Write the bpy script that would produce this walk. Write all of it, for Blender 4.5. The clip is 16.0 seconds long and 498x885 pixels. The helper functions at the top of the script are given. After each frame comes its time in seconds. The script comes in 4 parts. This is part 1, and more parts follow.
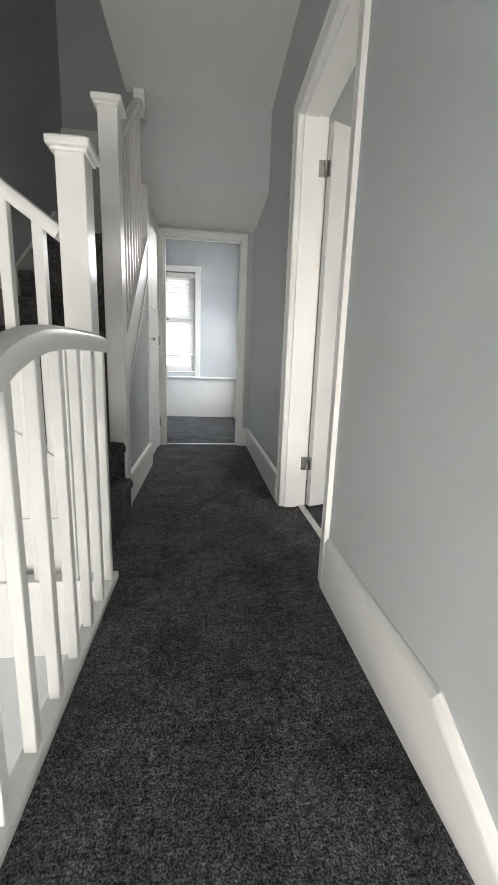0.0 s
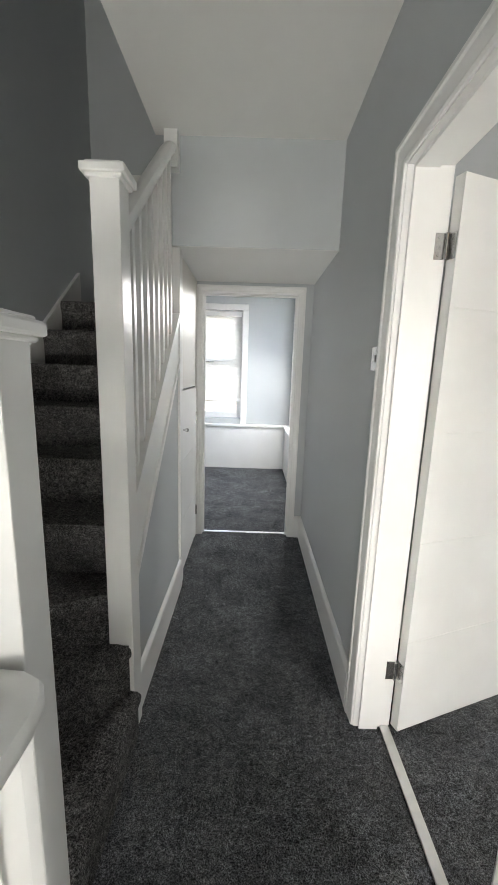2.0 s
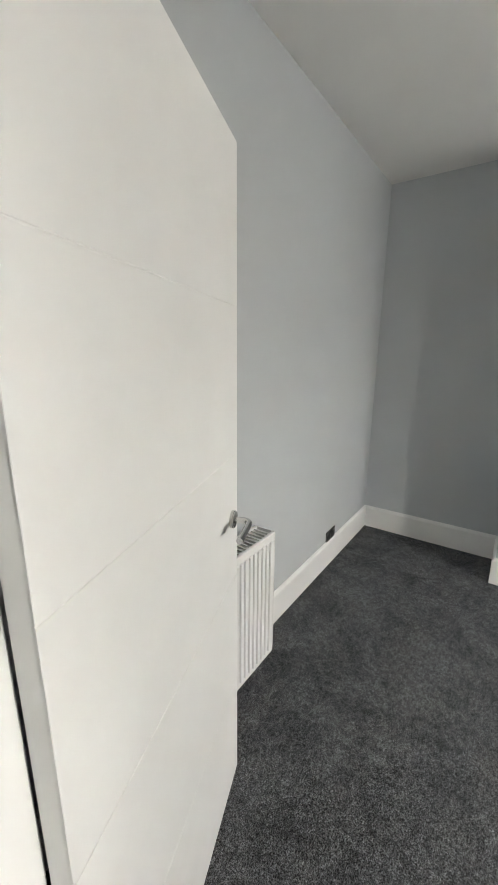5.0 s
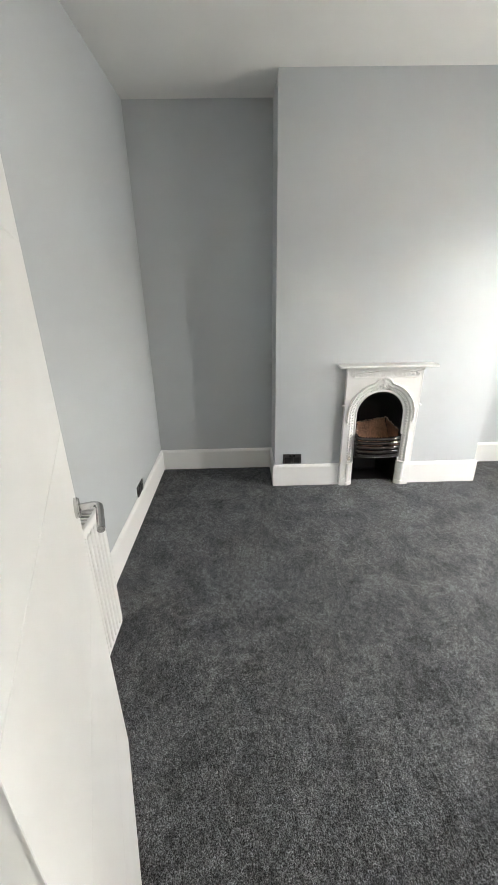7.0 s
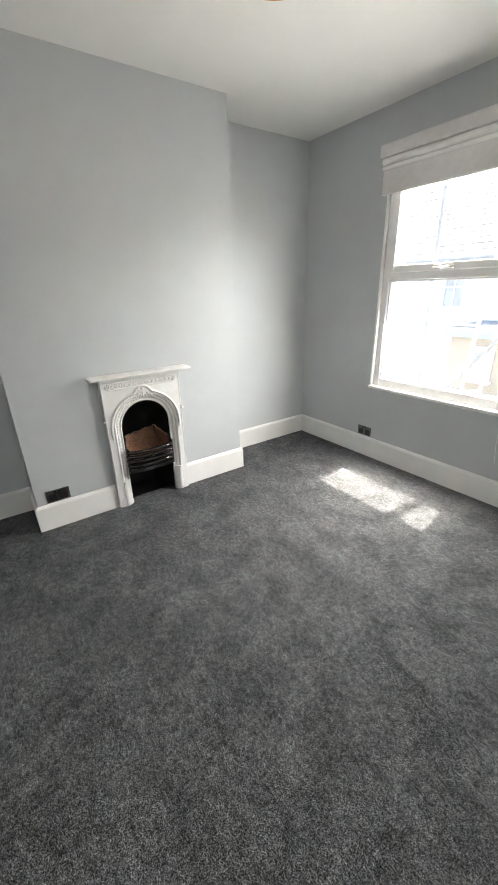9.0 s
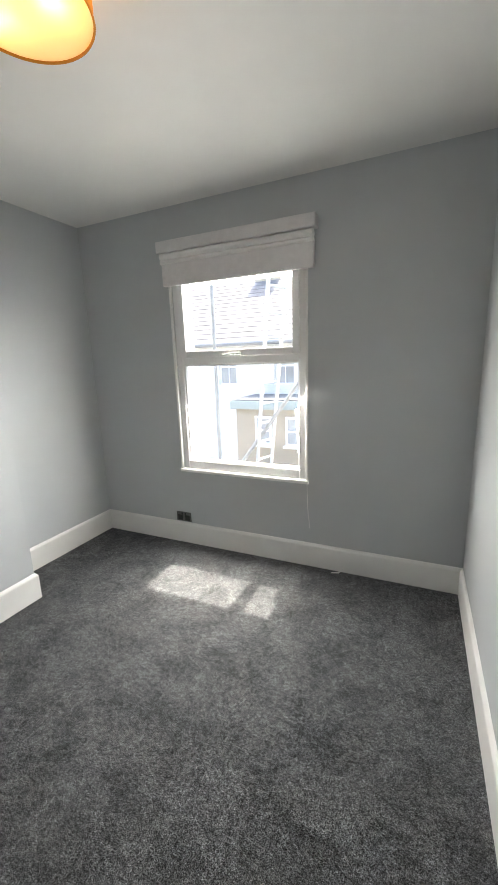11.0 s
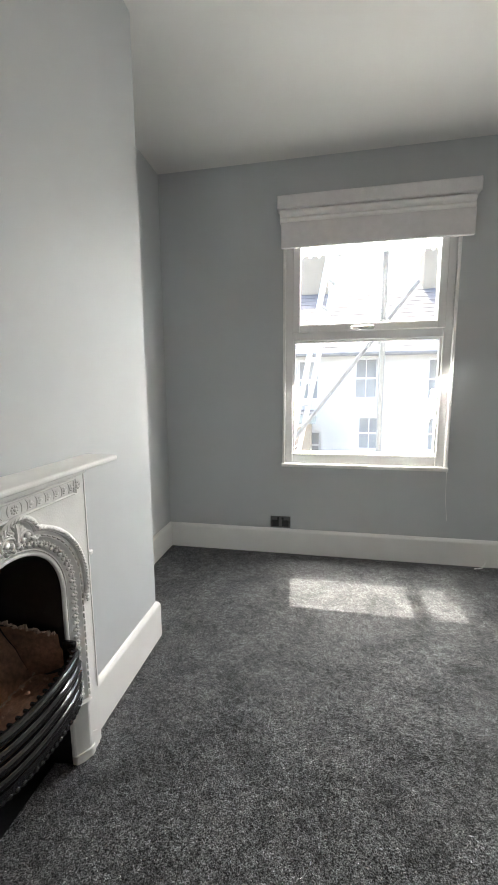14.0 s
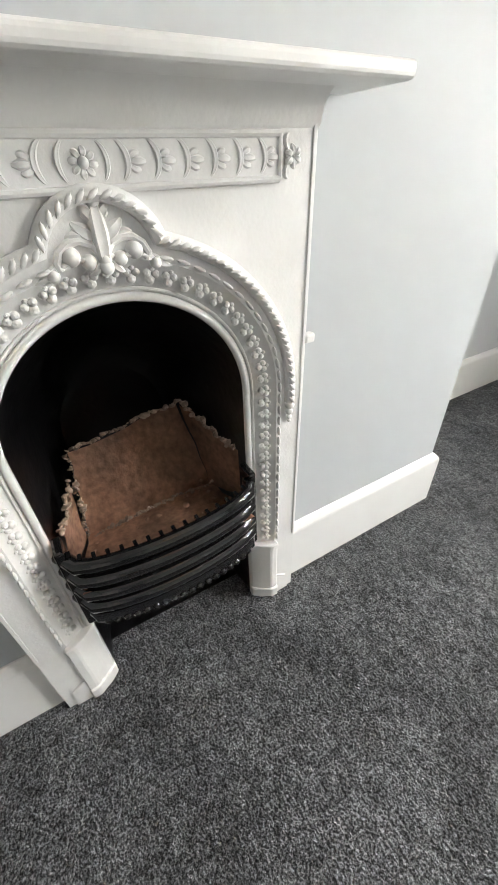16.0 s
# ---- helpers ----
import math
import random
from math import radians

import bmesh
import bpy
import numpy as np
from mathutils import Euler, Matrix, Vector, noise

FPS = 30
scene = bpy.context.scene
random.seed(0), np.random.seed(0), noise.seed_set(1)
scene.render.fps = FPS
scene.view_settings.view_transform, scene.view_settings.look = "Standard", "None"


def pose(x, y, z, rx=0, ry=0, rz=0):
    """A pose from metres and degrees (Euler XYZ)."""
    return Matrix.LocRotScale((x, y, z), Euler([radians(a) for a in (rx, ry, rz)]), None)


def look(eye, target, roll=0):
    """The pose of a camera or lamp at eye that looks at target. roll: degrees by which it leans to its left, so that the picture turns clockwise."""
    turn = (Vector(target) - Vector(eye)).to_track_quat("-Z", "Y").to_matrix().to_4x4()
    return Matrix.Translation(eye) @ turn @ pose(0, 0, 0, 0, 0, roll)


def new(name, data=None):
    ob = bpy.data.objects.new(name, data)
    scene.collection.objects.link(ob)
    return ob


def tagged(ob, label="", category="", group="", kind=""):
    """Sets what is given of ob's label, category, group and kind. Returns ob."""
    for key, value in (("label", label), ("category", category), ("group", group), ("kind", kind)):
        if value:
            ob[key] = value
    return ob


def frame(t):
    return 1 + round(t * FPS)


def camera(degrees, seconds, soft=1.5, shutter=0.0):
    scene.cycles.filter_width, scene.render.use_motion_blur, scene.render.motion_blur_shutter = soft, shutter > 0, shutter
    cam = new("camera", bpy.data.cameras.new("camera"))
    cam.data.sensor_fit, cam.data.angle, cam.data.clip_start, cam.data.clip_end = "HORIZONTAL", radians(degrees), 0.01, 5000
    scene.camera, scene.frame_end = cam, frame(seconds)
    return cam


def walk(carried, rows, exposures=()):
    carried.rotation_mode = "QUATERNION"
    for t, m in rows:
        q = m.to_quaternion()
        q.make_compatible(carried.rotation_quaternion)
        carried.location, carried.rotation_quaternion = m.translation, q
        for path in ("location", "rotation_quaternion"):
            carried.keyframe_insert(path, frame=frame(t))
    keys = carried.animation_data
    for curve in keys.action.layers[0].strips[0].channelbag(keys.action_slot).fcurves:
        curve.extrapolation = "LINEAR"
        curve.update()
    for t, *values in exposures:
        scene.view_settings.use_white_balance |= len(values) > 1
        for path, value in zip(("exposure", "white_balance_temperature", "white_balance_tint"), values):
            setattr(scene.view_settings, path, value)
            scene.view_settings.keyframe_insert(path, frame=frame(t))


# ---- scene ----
cam = camera(66.8, 16.0)
PATH = [
    (0, (0.065, 0.04, 0.797), (0.304, 1.988, 0.409), 1.9),
    (0.5, (0.065, 0.268, 0.972), (0.162, 2.229, 0.587), 1.9),
    (1, (0.017, 0.444, 1.121), (0.059, 2.406, 0.734), 1.7),
    (1.5, (0.067, 0.639, 1.273), (0.079, 2.603, 0.897), 1.9),
    (2, (0.07, 0.836, 1.393), (0.064, 2.801, 1.017), 1.8),
    (2.5, (0.102, 0.998, 1.497), (0.104, 2.963, 1.125), 1.8),
    (3, (0.225, 1.259, 1.514), (0.397, 3.214, 1.131), 1.6),
    (3.5, (0.295, 1.455, 1.516), (0.795, 3.355, 1.15), 1.4),
    (4, (0.393, 1.597, 1.526), (1.438, 3.273, 1.214), 1.1),
    (4.5, (0.491, 1.657, 1.514), (1.871, 3.073, 1.211), 0.8),
    (5, (0.534, 1.709, 1.492), (2.124, 2.828, 1.022), 0.4),
    (7.5, (0.523, 1.951, 1.511), (2.349, 1.63, 0.762), -1.4),
    (8, (0.581, 1.97, 1.486), (2.331, 1.356, 0.738), -1.3),
    (8.5, (0.625, 1.891, 1.485), (2.268, 1.043, 0.722), -1.4),
    (9, (0.685, 1.734, 1.502), (2.21, 0.683, 0.747), -1.7),
    (9.5, (0.685, 1.586, 1.515), (2.149, 0.413, 0.822), -1.9),
    (10, (0.717, 1.521, 1.495), (2.068, 0.165, 0.914), -2.0),
    (10.2, (0.739, 1.502, 1.492), (1.99, 0.03, 0.972), -1.9),
    (12.3, (1.596, 1.778, 1.698), (1.99, -0.162, 1.418), -1.0),
    (12.5, (1.684, 1.827, 1.706), (2.09, -0.128, 1.593), -1.0),
    (13, (1.96, 1.837, 1.664), (2.375, -0.114, 1.811), -0.7),
    (13.5, (2.261, 1.817, 1.5), (2.658, -0.138, 1.638), -0.4),
    (14, (2.535, 1.625, 1.199), (2.899, -0.322, 0.923), -0.4),
    (14.5, (2.714, 1.331, 0.962), (3.164, -0.494, 0.28), -1.0),
    (15, (2.823, 1.174, 0.932), (3.745, -0.337, 0.002), -1.2),
    (15.5, (2.831, 1.05, 0.917), (4.067, -0.064, -0.192), -1.9),
    (16, (2.792, 0.95, 0.909), (4.197, 0.165, -0.279), -2.2),
]
EXPOSURES = [(0.0, 2.95, 6900, 10), (2.4, 3.33, 6900, 10), (3.5, 2.8, 6900, 10), (4.2, 2.95, 6900, 10), (5.0, 3.2, 6900, 10), (7.4, 3.55, 6900, 10), (8.5, 3.45, 6900, 10), (9.5, 3.12, 6900, 10), (10.2, 3.05, 6900, 10), (12.3, 2.5, 6900, 10), (13.4, 2.5, 6900, 10), (14.0, 2.8, 6900, 10), (15.0, 3.05, 6900, 10), (16.0, 3.25, 6900, 10)]
walk(cam, [(t, look(eye, target, roll)) for t, eye, target, roll in PATH], EXPOSURES)
LAMP_SHADE, LAMP_DIFFUSER, LAMP_BULB, LAMP_WATTS = 0.024, 0.06, 1.9, 0.17

# world, sun, lights
SUN_EL, SUN_AZ = 61.5, 2.0
world = bpy.data.worlds.new("sky")
scene.world = world
world.use_nodes = True
wn = world.node_tree.nodes
sky = wn.new("ShaderNodeTexSky")
sky.sky_type, sky.sun_disc = "NISHITA", False
sky.dust_density = 3.0
sky.sun_elevation, sky.sun_rotation = radians(SUN_EL), radians(180 + SUN_AZ)
wn["Background"].inputs["Strength"].default_value = 0.15
world.node_tree.links.new(sky.outputs["Color"], wn["Background"].inputs["Color"])
sun = new("sun", bpy.data.lights.new("sun", "SUN"))
sun.data.energy, sun.data.angle, sun.data.color = 2.0, radians(0.5), (1.0, 0.94, 0.85)
sun.matrix_world = pose(0, -20, 30, 90 - SUN_EL, 0, SUN_AZ)


def area(name, x, y, z, rx, rz, w, h, watts, color=(1, 1, 1)):
    ob = new(name, bpy.data.lights.new(name, "AREA"))
    ob.data.shape, ob.data.size, ob.data.size_y = "RECTANGLE", w, h
    ob.data.energy, ob.data.color = watts, color
    ob.matrix_world = pose(x, y, z, rx, 0, rz)
    return ob


# lamps for sky daylight in the window openings; the stair window is added
area("window_light_bedroom", 2.24, -1.215, 2.205, 42, 0, 0.98, 0.17, 4.2, (1.0, 0.98, 0.95))
for x, rz, watts in ((1.790, 8, 2.9), (2.692, 22, 2.9)):
    area("window_light_bedroom", x, -1.128, 1.13, 68, rz, 0.03, 0.68, watts, (1.0, 0.98, 0.95))
area("window_light_front", 0.70, 5.25, 2.10, 38, 140, 0.6, 0.35, 7.0, (0.95, 0.97, 1.0))
area("window_light_front", -0.578, 6.302, 1.47, 90, 180, 0.94, 1.40, 0.14, (0.96, 0.98, 1.0))
# lights the landing from an unseen window, added behind the lower stairs
area("fill_light_stairs", -0.32, -1.63, -0.08, 66, 0, 1.15, 1.04, 9.5, (1.0, 0.98, 0.94))


# ---------------------------------------------------------------- materials
def material(name, base, rough=0.5, metal=0.0, vary=0.06, scale=6.0, bump=0.0, bump_scale=200.0, fine=0.0, fine_scale=400.0,
             second=None, coat=0.0, spec=0.5, dist=0.002):
    """A principled material with colour variation at two scales and a fine relief, in object metres."""
    m = bpy.data.materials.new(name)
    m.use_nodes = True
    nt = m.node_tree
    n, l = nt.nodes, nt.links
    b = n["Principled BSDF"]
    b.inputs["Roughness"].default_value = rough
    b.inputs["Metallic"].default_value = metal
    b.inputs["Coat Weight"].default_value = coat
    b.inputs["Specular IOR Level"].default_value = spec
    geo = n.new("ShaderNodeNewGeometry")
    big = n.new("ShaderNodeTexNoise")
    big.inputs["Scale"].default_value, big.inputs["Detail"].default_value = scale, 4
    l.new(geo.outputs["Position"], big.inputs["Vector"])
    ramp = n.new("ShaderNodeMix")
    ramp.data_type = "RGBA"
    two = second or tuple(c * (1 - 2 * vary) for c in base)
    one = base if second else tuple(min(1, c * (1 + vary)) for c in base)
    ramp.inputs["A"].default_value, ramp.inputs["B"].default_value = (*two, 1), (*one, 1)
    mr = n.new("ShaderNodeMapRange")
    mr.inputs["From Min"].default_value, mr.inputs["From Max"].default_value = 0.3, 0.7
    l.new(big.outputs["Fac"], mr.inputs["Value"])
    l.new(mr.outputs["Result"], ramp.inputs["Factor"])
    col = ramp.outputs["Result"]
    if fine:
        f = n.new("ShaderNodeTexNoise")
        f.inputs["Scale"].default_value, f.inputs["Detail"].default_value = fine_scale, 2
        l.new(geo.outputs["Position"], f.inputs["Vector"])
        fm = n.new("ShaderNodeMapRange")
        fm.inputs["From Min"].default_value, fm.inputs["From Max"].default_value = 0.32, 0.68
        fm.inputs["To Min"].default_value, fm.inputs["To Max"].default_value = 1 - fine, 1 + fine
        l.new(f.outputs["Fac"], fm.inputs["Value"])
        mul = n.new("ShaderNodeMix")
        mul.data_type, mul.blend_type = "RGBA", "MULTIPLY"
        mul.inputs["Factor"].default_value = 1
        l.new(col, mul.inputs["A"])
        l.new(fm.outputs["Result"], mul.inputs["B"])
        col = mul.outputs["Result"]
    l.new(col, b.inputs["Base Color"])
    if bump:
        bn = n.new("ShaderNodeTexNoise")
        bn.inputs["Scale"].default_value, bn.inputs["Detail"].default_value = bump_scale, 3
        l.new(geo.outputs["Position"], bn.inputs["Vector"])
        bp = n.new("ShaderNodeBump")
        bp.inputs["Strength"].default_value, bp.inputs["Distance"].default_value = bump, dist
        l.new(bn.outputs["Fac"], bp.inputs["Height"])
        l.new(bp.outputs["Normal"], b.inputs["Normal"])
    return m


def carpet(name, light, dark):
    """Twist pile: tufts a few millimetres wide, light tips over dark gaps, with broad trodden patches and brushed streaks."""
    m = bpy.data.materials.new(name)
    m.use_nodes = True
    n, l = m.node_tree.nodes, m.node_tree.links
    b = n["Principled BSDF"]
    b.inputs["Roughness"].default_value = 1.0
    b.inputs["Specular IOR Level"].default_value = 0.05
    b.inputs["Sheen Weight"].default_value = 0.0
    b.inputs["Sheen Roughness"].default_value = 0.6
    geo = n.new("ShaderNodeNewGeometry")

    def noise_at(scale, detail, lo, hi, a, c, distortion=0.0):
        t = n.new("ShaderNodeTexNoise")
        t.inputs["Scale"].default_value, t.inputs["Detail"].default_value, t.inputs["Distortion"].default_value = scale, detail, distortion
        l.new(geo.outputs["Position"], t.inputs["Vector"])
        r = n.new("ShaderNodeMapRange")
        r.inputs["From Min"].default_value, r.inputs["From Max"].default_value = lo, hi
        r.inputs["To Min"].default_value, r.inputs["To Max"].default_value = a, c
        l.new(t.outputs["Fac"], r.inputs["Value"])
        return r.outputs["Result"]
    patches = noise_at(5.5, 5, 0.32, 0.68, 0.0, 1.0, 0.6)
    clumps = noise_at(34, 5, 0.34, 0.66, 0.73, 1.29, 0.5)
    blotch = noise_at(95, 3, 0.34, 0.66, 0.60, 1.42, 0.2)
    tufts = noise_at(230, 2, 0.38, 0.63, 0.42, 1.66)
    grit = noise_at(520, 1, 0.38, 0.64, 0.62, 1.48)
    mix = n.new("ShaderNodeMix")
    mix.data_type = "RGBA"
    mix.inputs["A"].default_value, mix.inputs["B"].default_value = (*dark, 1), (*light, 1)
    l.new(patches, mix.inputs["Factor"])
    col = mix.outputs["Result"]
    for v in (clumps, blotch, tufts, grit):
        mul = n.new("ShaderNodeMix")
        mul.data_type, mul.blend_type = "RGBA", "MULTIPLY"
        mul.inputs["Factor"].default_value = 1
        l.new(col, mul.inputs["A"])
        l.new(v, mul.inputs["B"])
        col = mul.outputs["Result"]
    l.new(col, b.inputs["Base Color"])
    bp = n.new("ShaderNodeBump")
    bp.inputs["Strength"].default_value, bp.inputs["Distance"].default_value = 0.75, 0.004
    l.new(tufts, bp.inputs["Height"])
    l.new(bp.outputs["Normal"], b.inputs["Normal"])
    return m


WALL = material("grey_wall_paint", (0.50, 0.525, 0.54), 0.58, vary=0.015, scale=1.5, bump=0.06, bump_scale=90, dist=0.001, spec=0.3)
CEIL = material("white_ceiling_paint", (0.76, 0.76, 0.74), 0.8, vary=0.015, scale=2, bump=0.05, bump_scale=120, dist=0.001)
WHITE = material("white_satin_paint", (0.80, 0.80, 0.785), 0.32, vary=0.015, scale=5, bump=0.05, bump_scale=60, dist=0.001)
IRON_W = material("white_painted_iron", (0.78, 0.78, 0.765), 0.36, vary=0.03, scale=14, bump=0.25, bump_scale=160, dist=0.0015)
CARPET = carpet("charcoal_carpet", (0.128, 0.133, 0.141), (0.076, 0.079, 0.084))
STAIR_CARPET = carpet("stair_carpet", (0.140, 0.137, 0.135), (0.088, 0.086, 0.085))
CHROME = material("brushed_chrome", (0.62, 0.62, 0.61), 0.27, 1.0, vary=0.03, scale=40)
NICKEL = material("black_nickel", (0.16, 0.16, 0.16), 0.3, 1.0, vary=0.04, scale=30)
BLACKPL = material("black_plastic", (0.015, 0.015, 0.015), 0.4, vary=0.1, scale=30)
GLOSSB = material("black_stove_enamel", (0.008, 0.008, 0.009), 0.12, vary=0.2, scale=30, bump=0.25, bump_scale=60, coat=0.4)
SOOT = material("sooted_iron", (0.006, 0.006, 0.007), 0.30, vary=0.3, scale=14, bump=0.4, bump_scale=40, dist=0.004)
CLAY = material("fireclay", (0.52, 0.29, 0.19), 0.85, second=(0.20, 0.12, 0.085), scale=9, bump=0.6, bump_scale=45, fine=0.25, fine_scale=80, dist=0.006)
ALU = material("aluminium_strip", (0.75, 0.75, 0.74), 0.35, 1.0, vary=0.04, scale=30)
UPVC = material("white_upvc", (0.82, 0.82, 0.82), 0.28, vary=0.01, scale=4)
FABRIC = material("blind_fabric", (0.72, 0.70, 0.705), 0.9, vary=0.03, scale=20, bump=0.2, bump_scale=500, fine=0.06, fine_scale=700)
RENDER_W = material("white_render", (0.78, 0.77, 0.74), 0.9, vary=0.04, scale=1.2, bump=0.2, bump_scale=40, fine=0.04, fine_scale=50)
TANBRICK = material("tan_render", (0.46, 0.40, 0.32), 0.9, vary=0.08, scale=1.5, bump=0.3, bump_scale=30, fine=0.1, fine_scale=40)
SLATE = material("roof_slate", (0.20, 0.19, 0.19), 0.7, vary=0.15, scale=3, bump=0.3, bump_scale=25, fine=0.15, fine_scale=30)
FELT = material("roof_felt", (0.22, 0.22, 0.22), 0.95, vary=0.15, scale=2, bump=0.3, bump_scale=60, fine=0.2, fine_scale=90)
TEAL = material("teal_fascia_paint", (0.36, 0.41, 0.40), 0.5, vary=0.05, scale=3)
GALV = material("galvanised_tube", (0.42, 0.42, 0.41), 0.6, 0.2, vary=0.08, scale=14, bump=0.1, bump_scale=60)
BOARD = material("scaffold_board", (0.42, 0.33, 0.22), 0.9, vary=0.12, scale=8, bump=0.3, bump_scale=50)
GRASS = material("yard_ground", (0.30, 0.29, 0.27), 0.95, vary=0.2, scale=1.2, fine=0.2, fine_scale=20)
# far panes: sky reflection is put into the pale grey base colour
SKY_GLASS = material("far_glass_sky_tone", (0.42, 0.43, 0.43), 0.15, vary=0.1, scale=2)


def glass_material():
    m = bpy.data.materials.new("window_glass")
    m.use_nodes = True
    b = m.node_tree.nodes["Principled BSDF"]
    b.inputs["Base Color"].default_value = (0.96, 0.98, 0.97, 1)
    b.inputs["Roughness"].default_value = 0.0
    b.inputs["IOR"].default_value = 1.1
    b.inputs["Transmission Weight"].default_value = 1.0
    return m


def glowing(name, base, color, strength, translucent=0.5):
    """A lit lampshade cloth or a backlit blind: diffuse, translucent, and giving off light where strength is over 0."""
    m = bpy.data.materials.new(name)
    m.use_nodes = True
    n, l = m.node_tree.nodes, m.node_tree.links
    b = n["Principled BSDF"]
    b.inputs["Base Color"].default_value = (*base, 1)
    b.inputs["Roughness"].default_value = 0.8
    b.inputs["Emission Color"].default_value = (*color, 1)
    b.inputs["Emission Strength"].default_value = strength
    t = n.new("ShaderNodeBsdfTranslucent")
    t.inputs["Color"].default_value = (*base, 1)
    mix = n.new("ShaderNodeMixShader")
    mix.inputs["Fac"].default_value = translucent
    l.new(b.outputs["BSDF"], mix.inputs[1])
    l.new(t.outputs["BSDF"], mix.inputs[2])
    l.new(mix.outputs["Shader"], n["Material Output"].inputs["Surface"])
    return m


GLASS = glass_material()
SHADE = glowing("amber_shade_cloth", (0.50, 0.23, 0.035), (1.0, 0.46, 0.06), LAMP_SHADE, 0.4)
DIFFUSER = glowing("lamp_diffuser", (0.93, 0.88, 0.74), (1.0, 0.82, 0.50), LAMP_DIFFUSER, 0.85)
BULB = glowing("lit_bulb", (0.9, 0.85, 0.7), (1.0, 0.78, 0.45), LAMP_BULB, 0.0)
SLAT = glowing("blind_slat", (0.90, 0.90, 0.89), (1, 1, 1), 0.0, 0.65)
MORTAR = material("pale_fire_cement", (0.46, 0.34, 0.26), 0.95, second=(0.30, 0.22, 0.17), scale=25, bump=0.6, bump_scale=70, fine=0.2, fine_scale=120, dist=0.004)
LINING = material("white_blind_lining", (0.84, 0.83, 0.82), 0.8, vary=0.02, scale=20, bump=0.1, bump_scale=300)
GUTTER = material("grey_gutter", (0.33, 0.33, 0.33), 0.5, vary=0.1, scale=4)


# ---------------------------------------------------------------- mesh helpers
def mesh_of(name, bm, mat, smooth=False):
    me = bpy.data.meshes.new(name)
    bmesh.ops.recalc_face_normals(bm, faces=bm.faces)
    bm.to_mesh(me)
    bm.free()
    me.materials.append(mat)
    if smooth:
        me.polygons.foreach_set("use_smooth", [True] * len(me.polygons))
        me.set_sharp_from_angle(angle=radians(40))
    return me


def part(name, bm, mat, parent=None, label="", smooth=False):
    """Link a bmesh as one mesh object, under a thing or a part when one is given."""
    ob = new(name, mesh_of(name, bm, mat, smooth))
    if parent is not None:
        ob.parent = parent
    if label:
        ob["label"] = label
    return ob


def thing(name, label, category, group="", kind=""):
    return tagged(new(name), label, category, group, kind)


def add_box(bm, x0, y0, z0, x1, y1, z1, bevel=0.0, seg=2, m=None):
    r = bmesh.ops.create_cube(bm, size=1.0)
    vs = r["verts"]
    for v in vs:
        v.co = Vector(((x0 + x1) / 2 + v.co.x * (x1 - x0), (y0 + y1) / 2 + v.co.y * (y1 - y0), (z0 + z1) / 2 + v.co.z * (z1 - z0)))
    if bevel:
        es = list({e for v in vs for e in v.link_edges})
        out = bmesh.ops.bevel(bm, geom=es, offset=bevel, segments=seg, affect="EDGES", profile=0.5)
        vs = list({v for f in out["faces"] for v in f.verts} | {v for v in vs if v.is_valid})
    if m is not None:
        bmesh.ops.transform(bm, matrix=m, verts=[v for v in vs if v.is_valid])
    return bm


def box(x0, y0, z0, x1, y1, z1, bevel=0.0, seg=2):
    return add_box(bmesh.new(), x0, y0, z0, x1, y1, z1, bevel, seg)


def add_prism(bm, pts, z0, z1):
    """An upright prism on a plan outline."""
    lo = [bm.verts.new((x, y, z0)) for x, y in pts]
    hi = [bm.verts.new((x, y, z1)) for x, y in pts]
    bm.faces.new(lo[::-1])
    bm.faces.new(hi)
    for i in range(len(pts)):
        j = (i + 1) % len(pts)
        bm.faces.new((lo[i], lo[j], hi[j], hi[i]))
    return bm


def add_slab(bm, pts, axis, a0, a1):
    """A flat piece with an outline in the two other axes, thick along axis from a0 to a1."""
    def at(p, a):
        return {"x": (a, p[0], p[1]), "y": (p[0], a, p[1]), "z": (p[0], p[1], a)}[axis]
    lo = [bm.verts.new(at(p, a0)) for p in pts]
    hi = [bm.verts.new(at(p, a1)) for p in pts]
    bm.faces.new(lo[::-1])
    bm.faces.new(hi)
    for i in range(len(pts)):
        j = (i + 1) % len(pts)
        bm.faces.new((lo[i], lo[j], hi[j], hi[i]))
    return bm


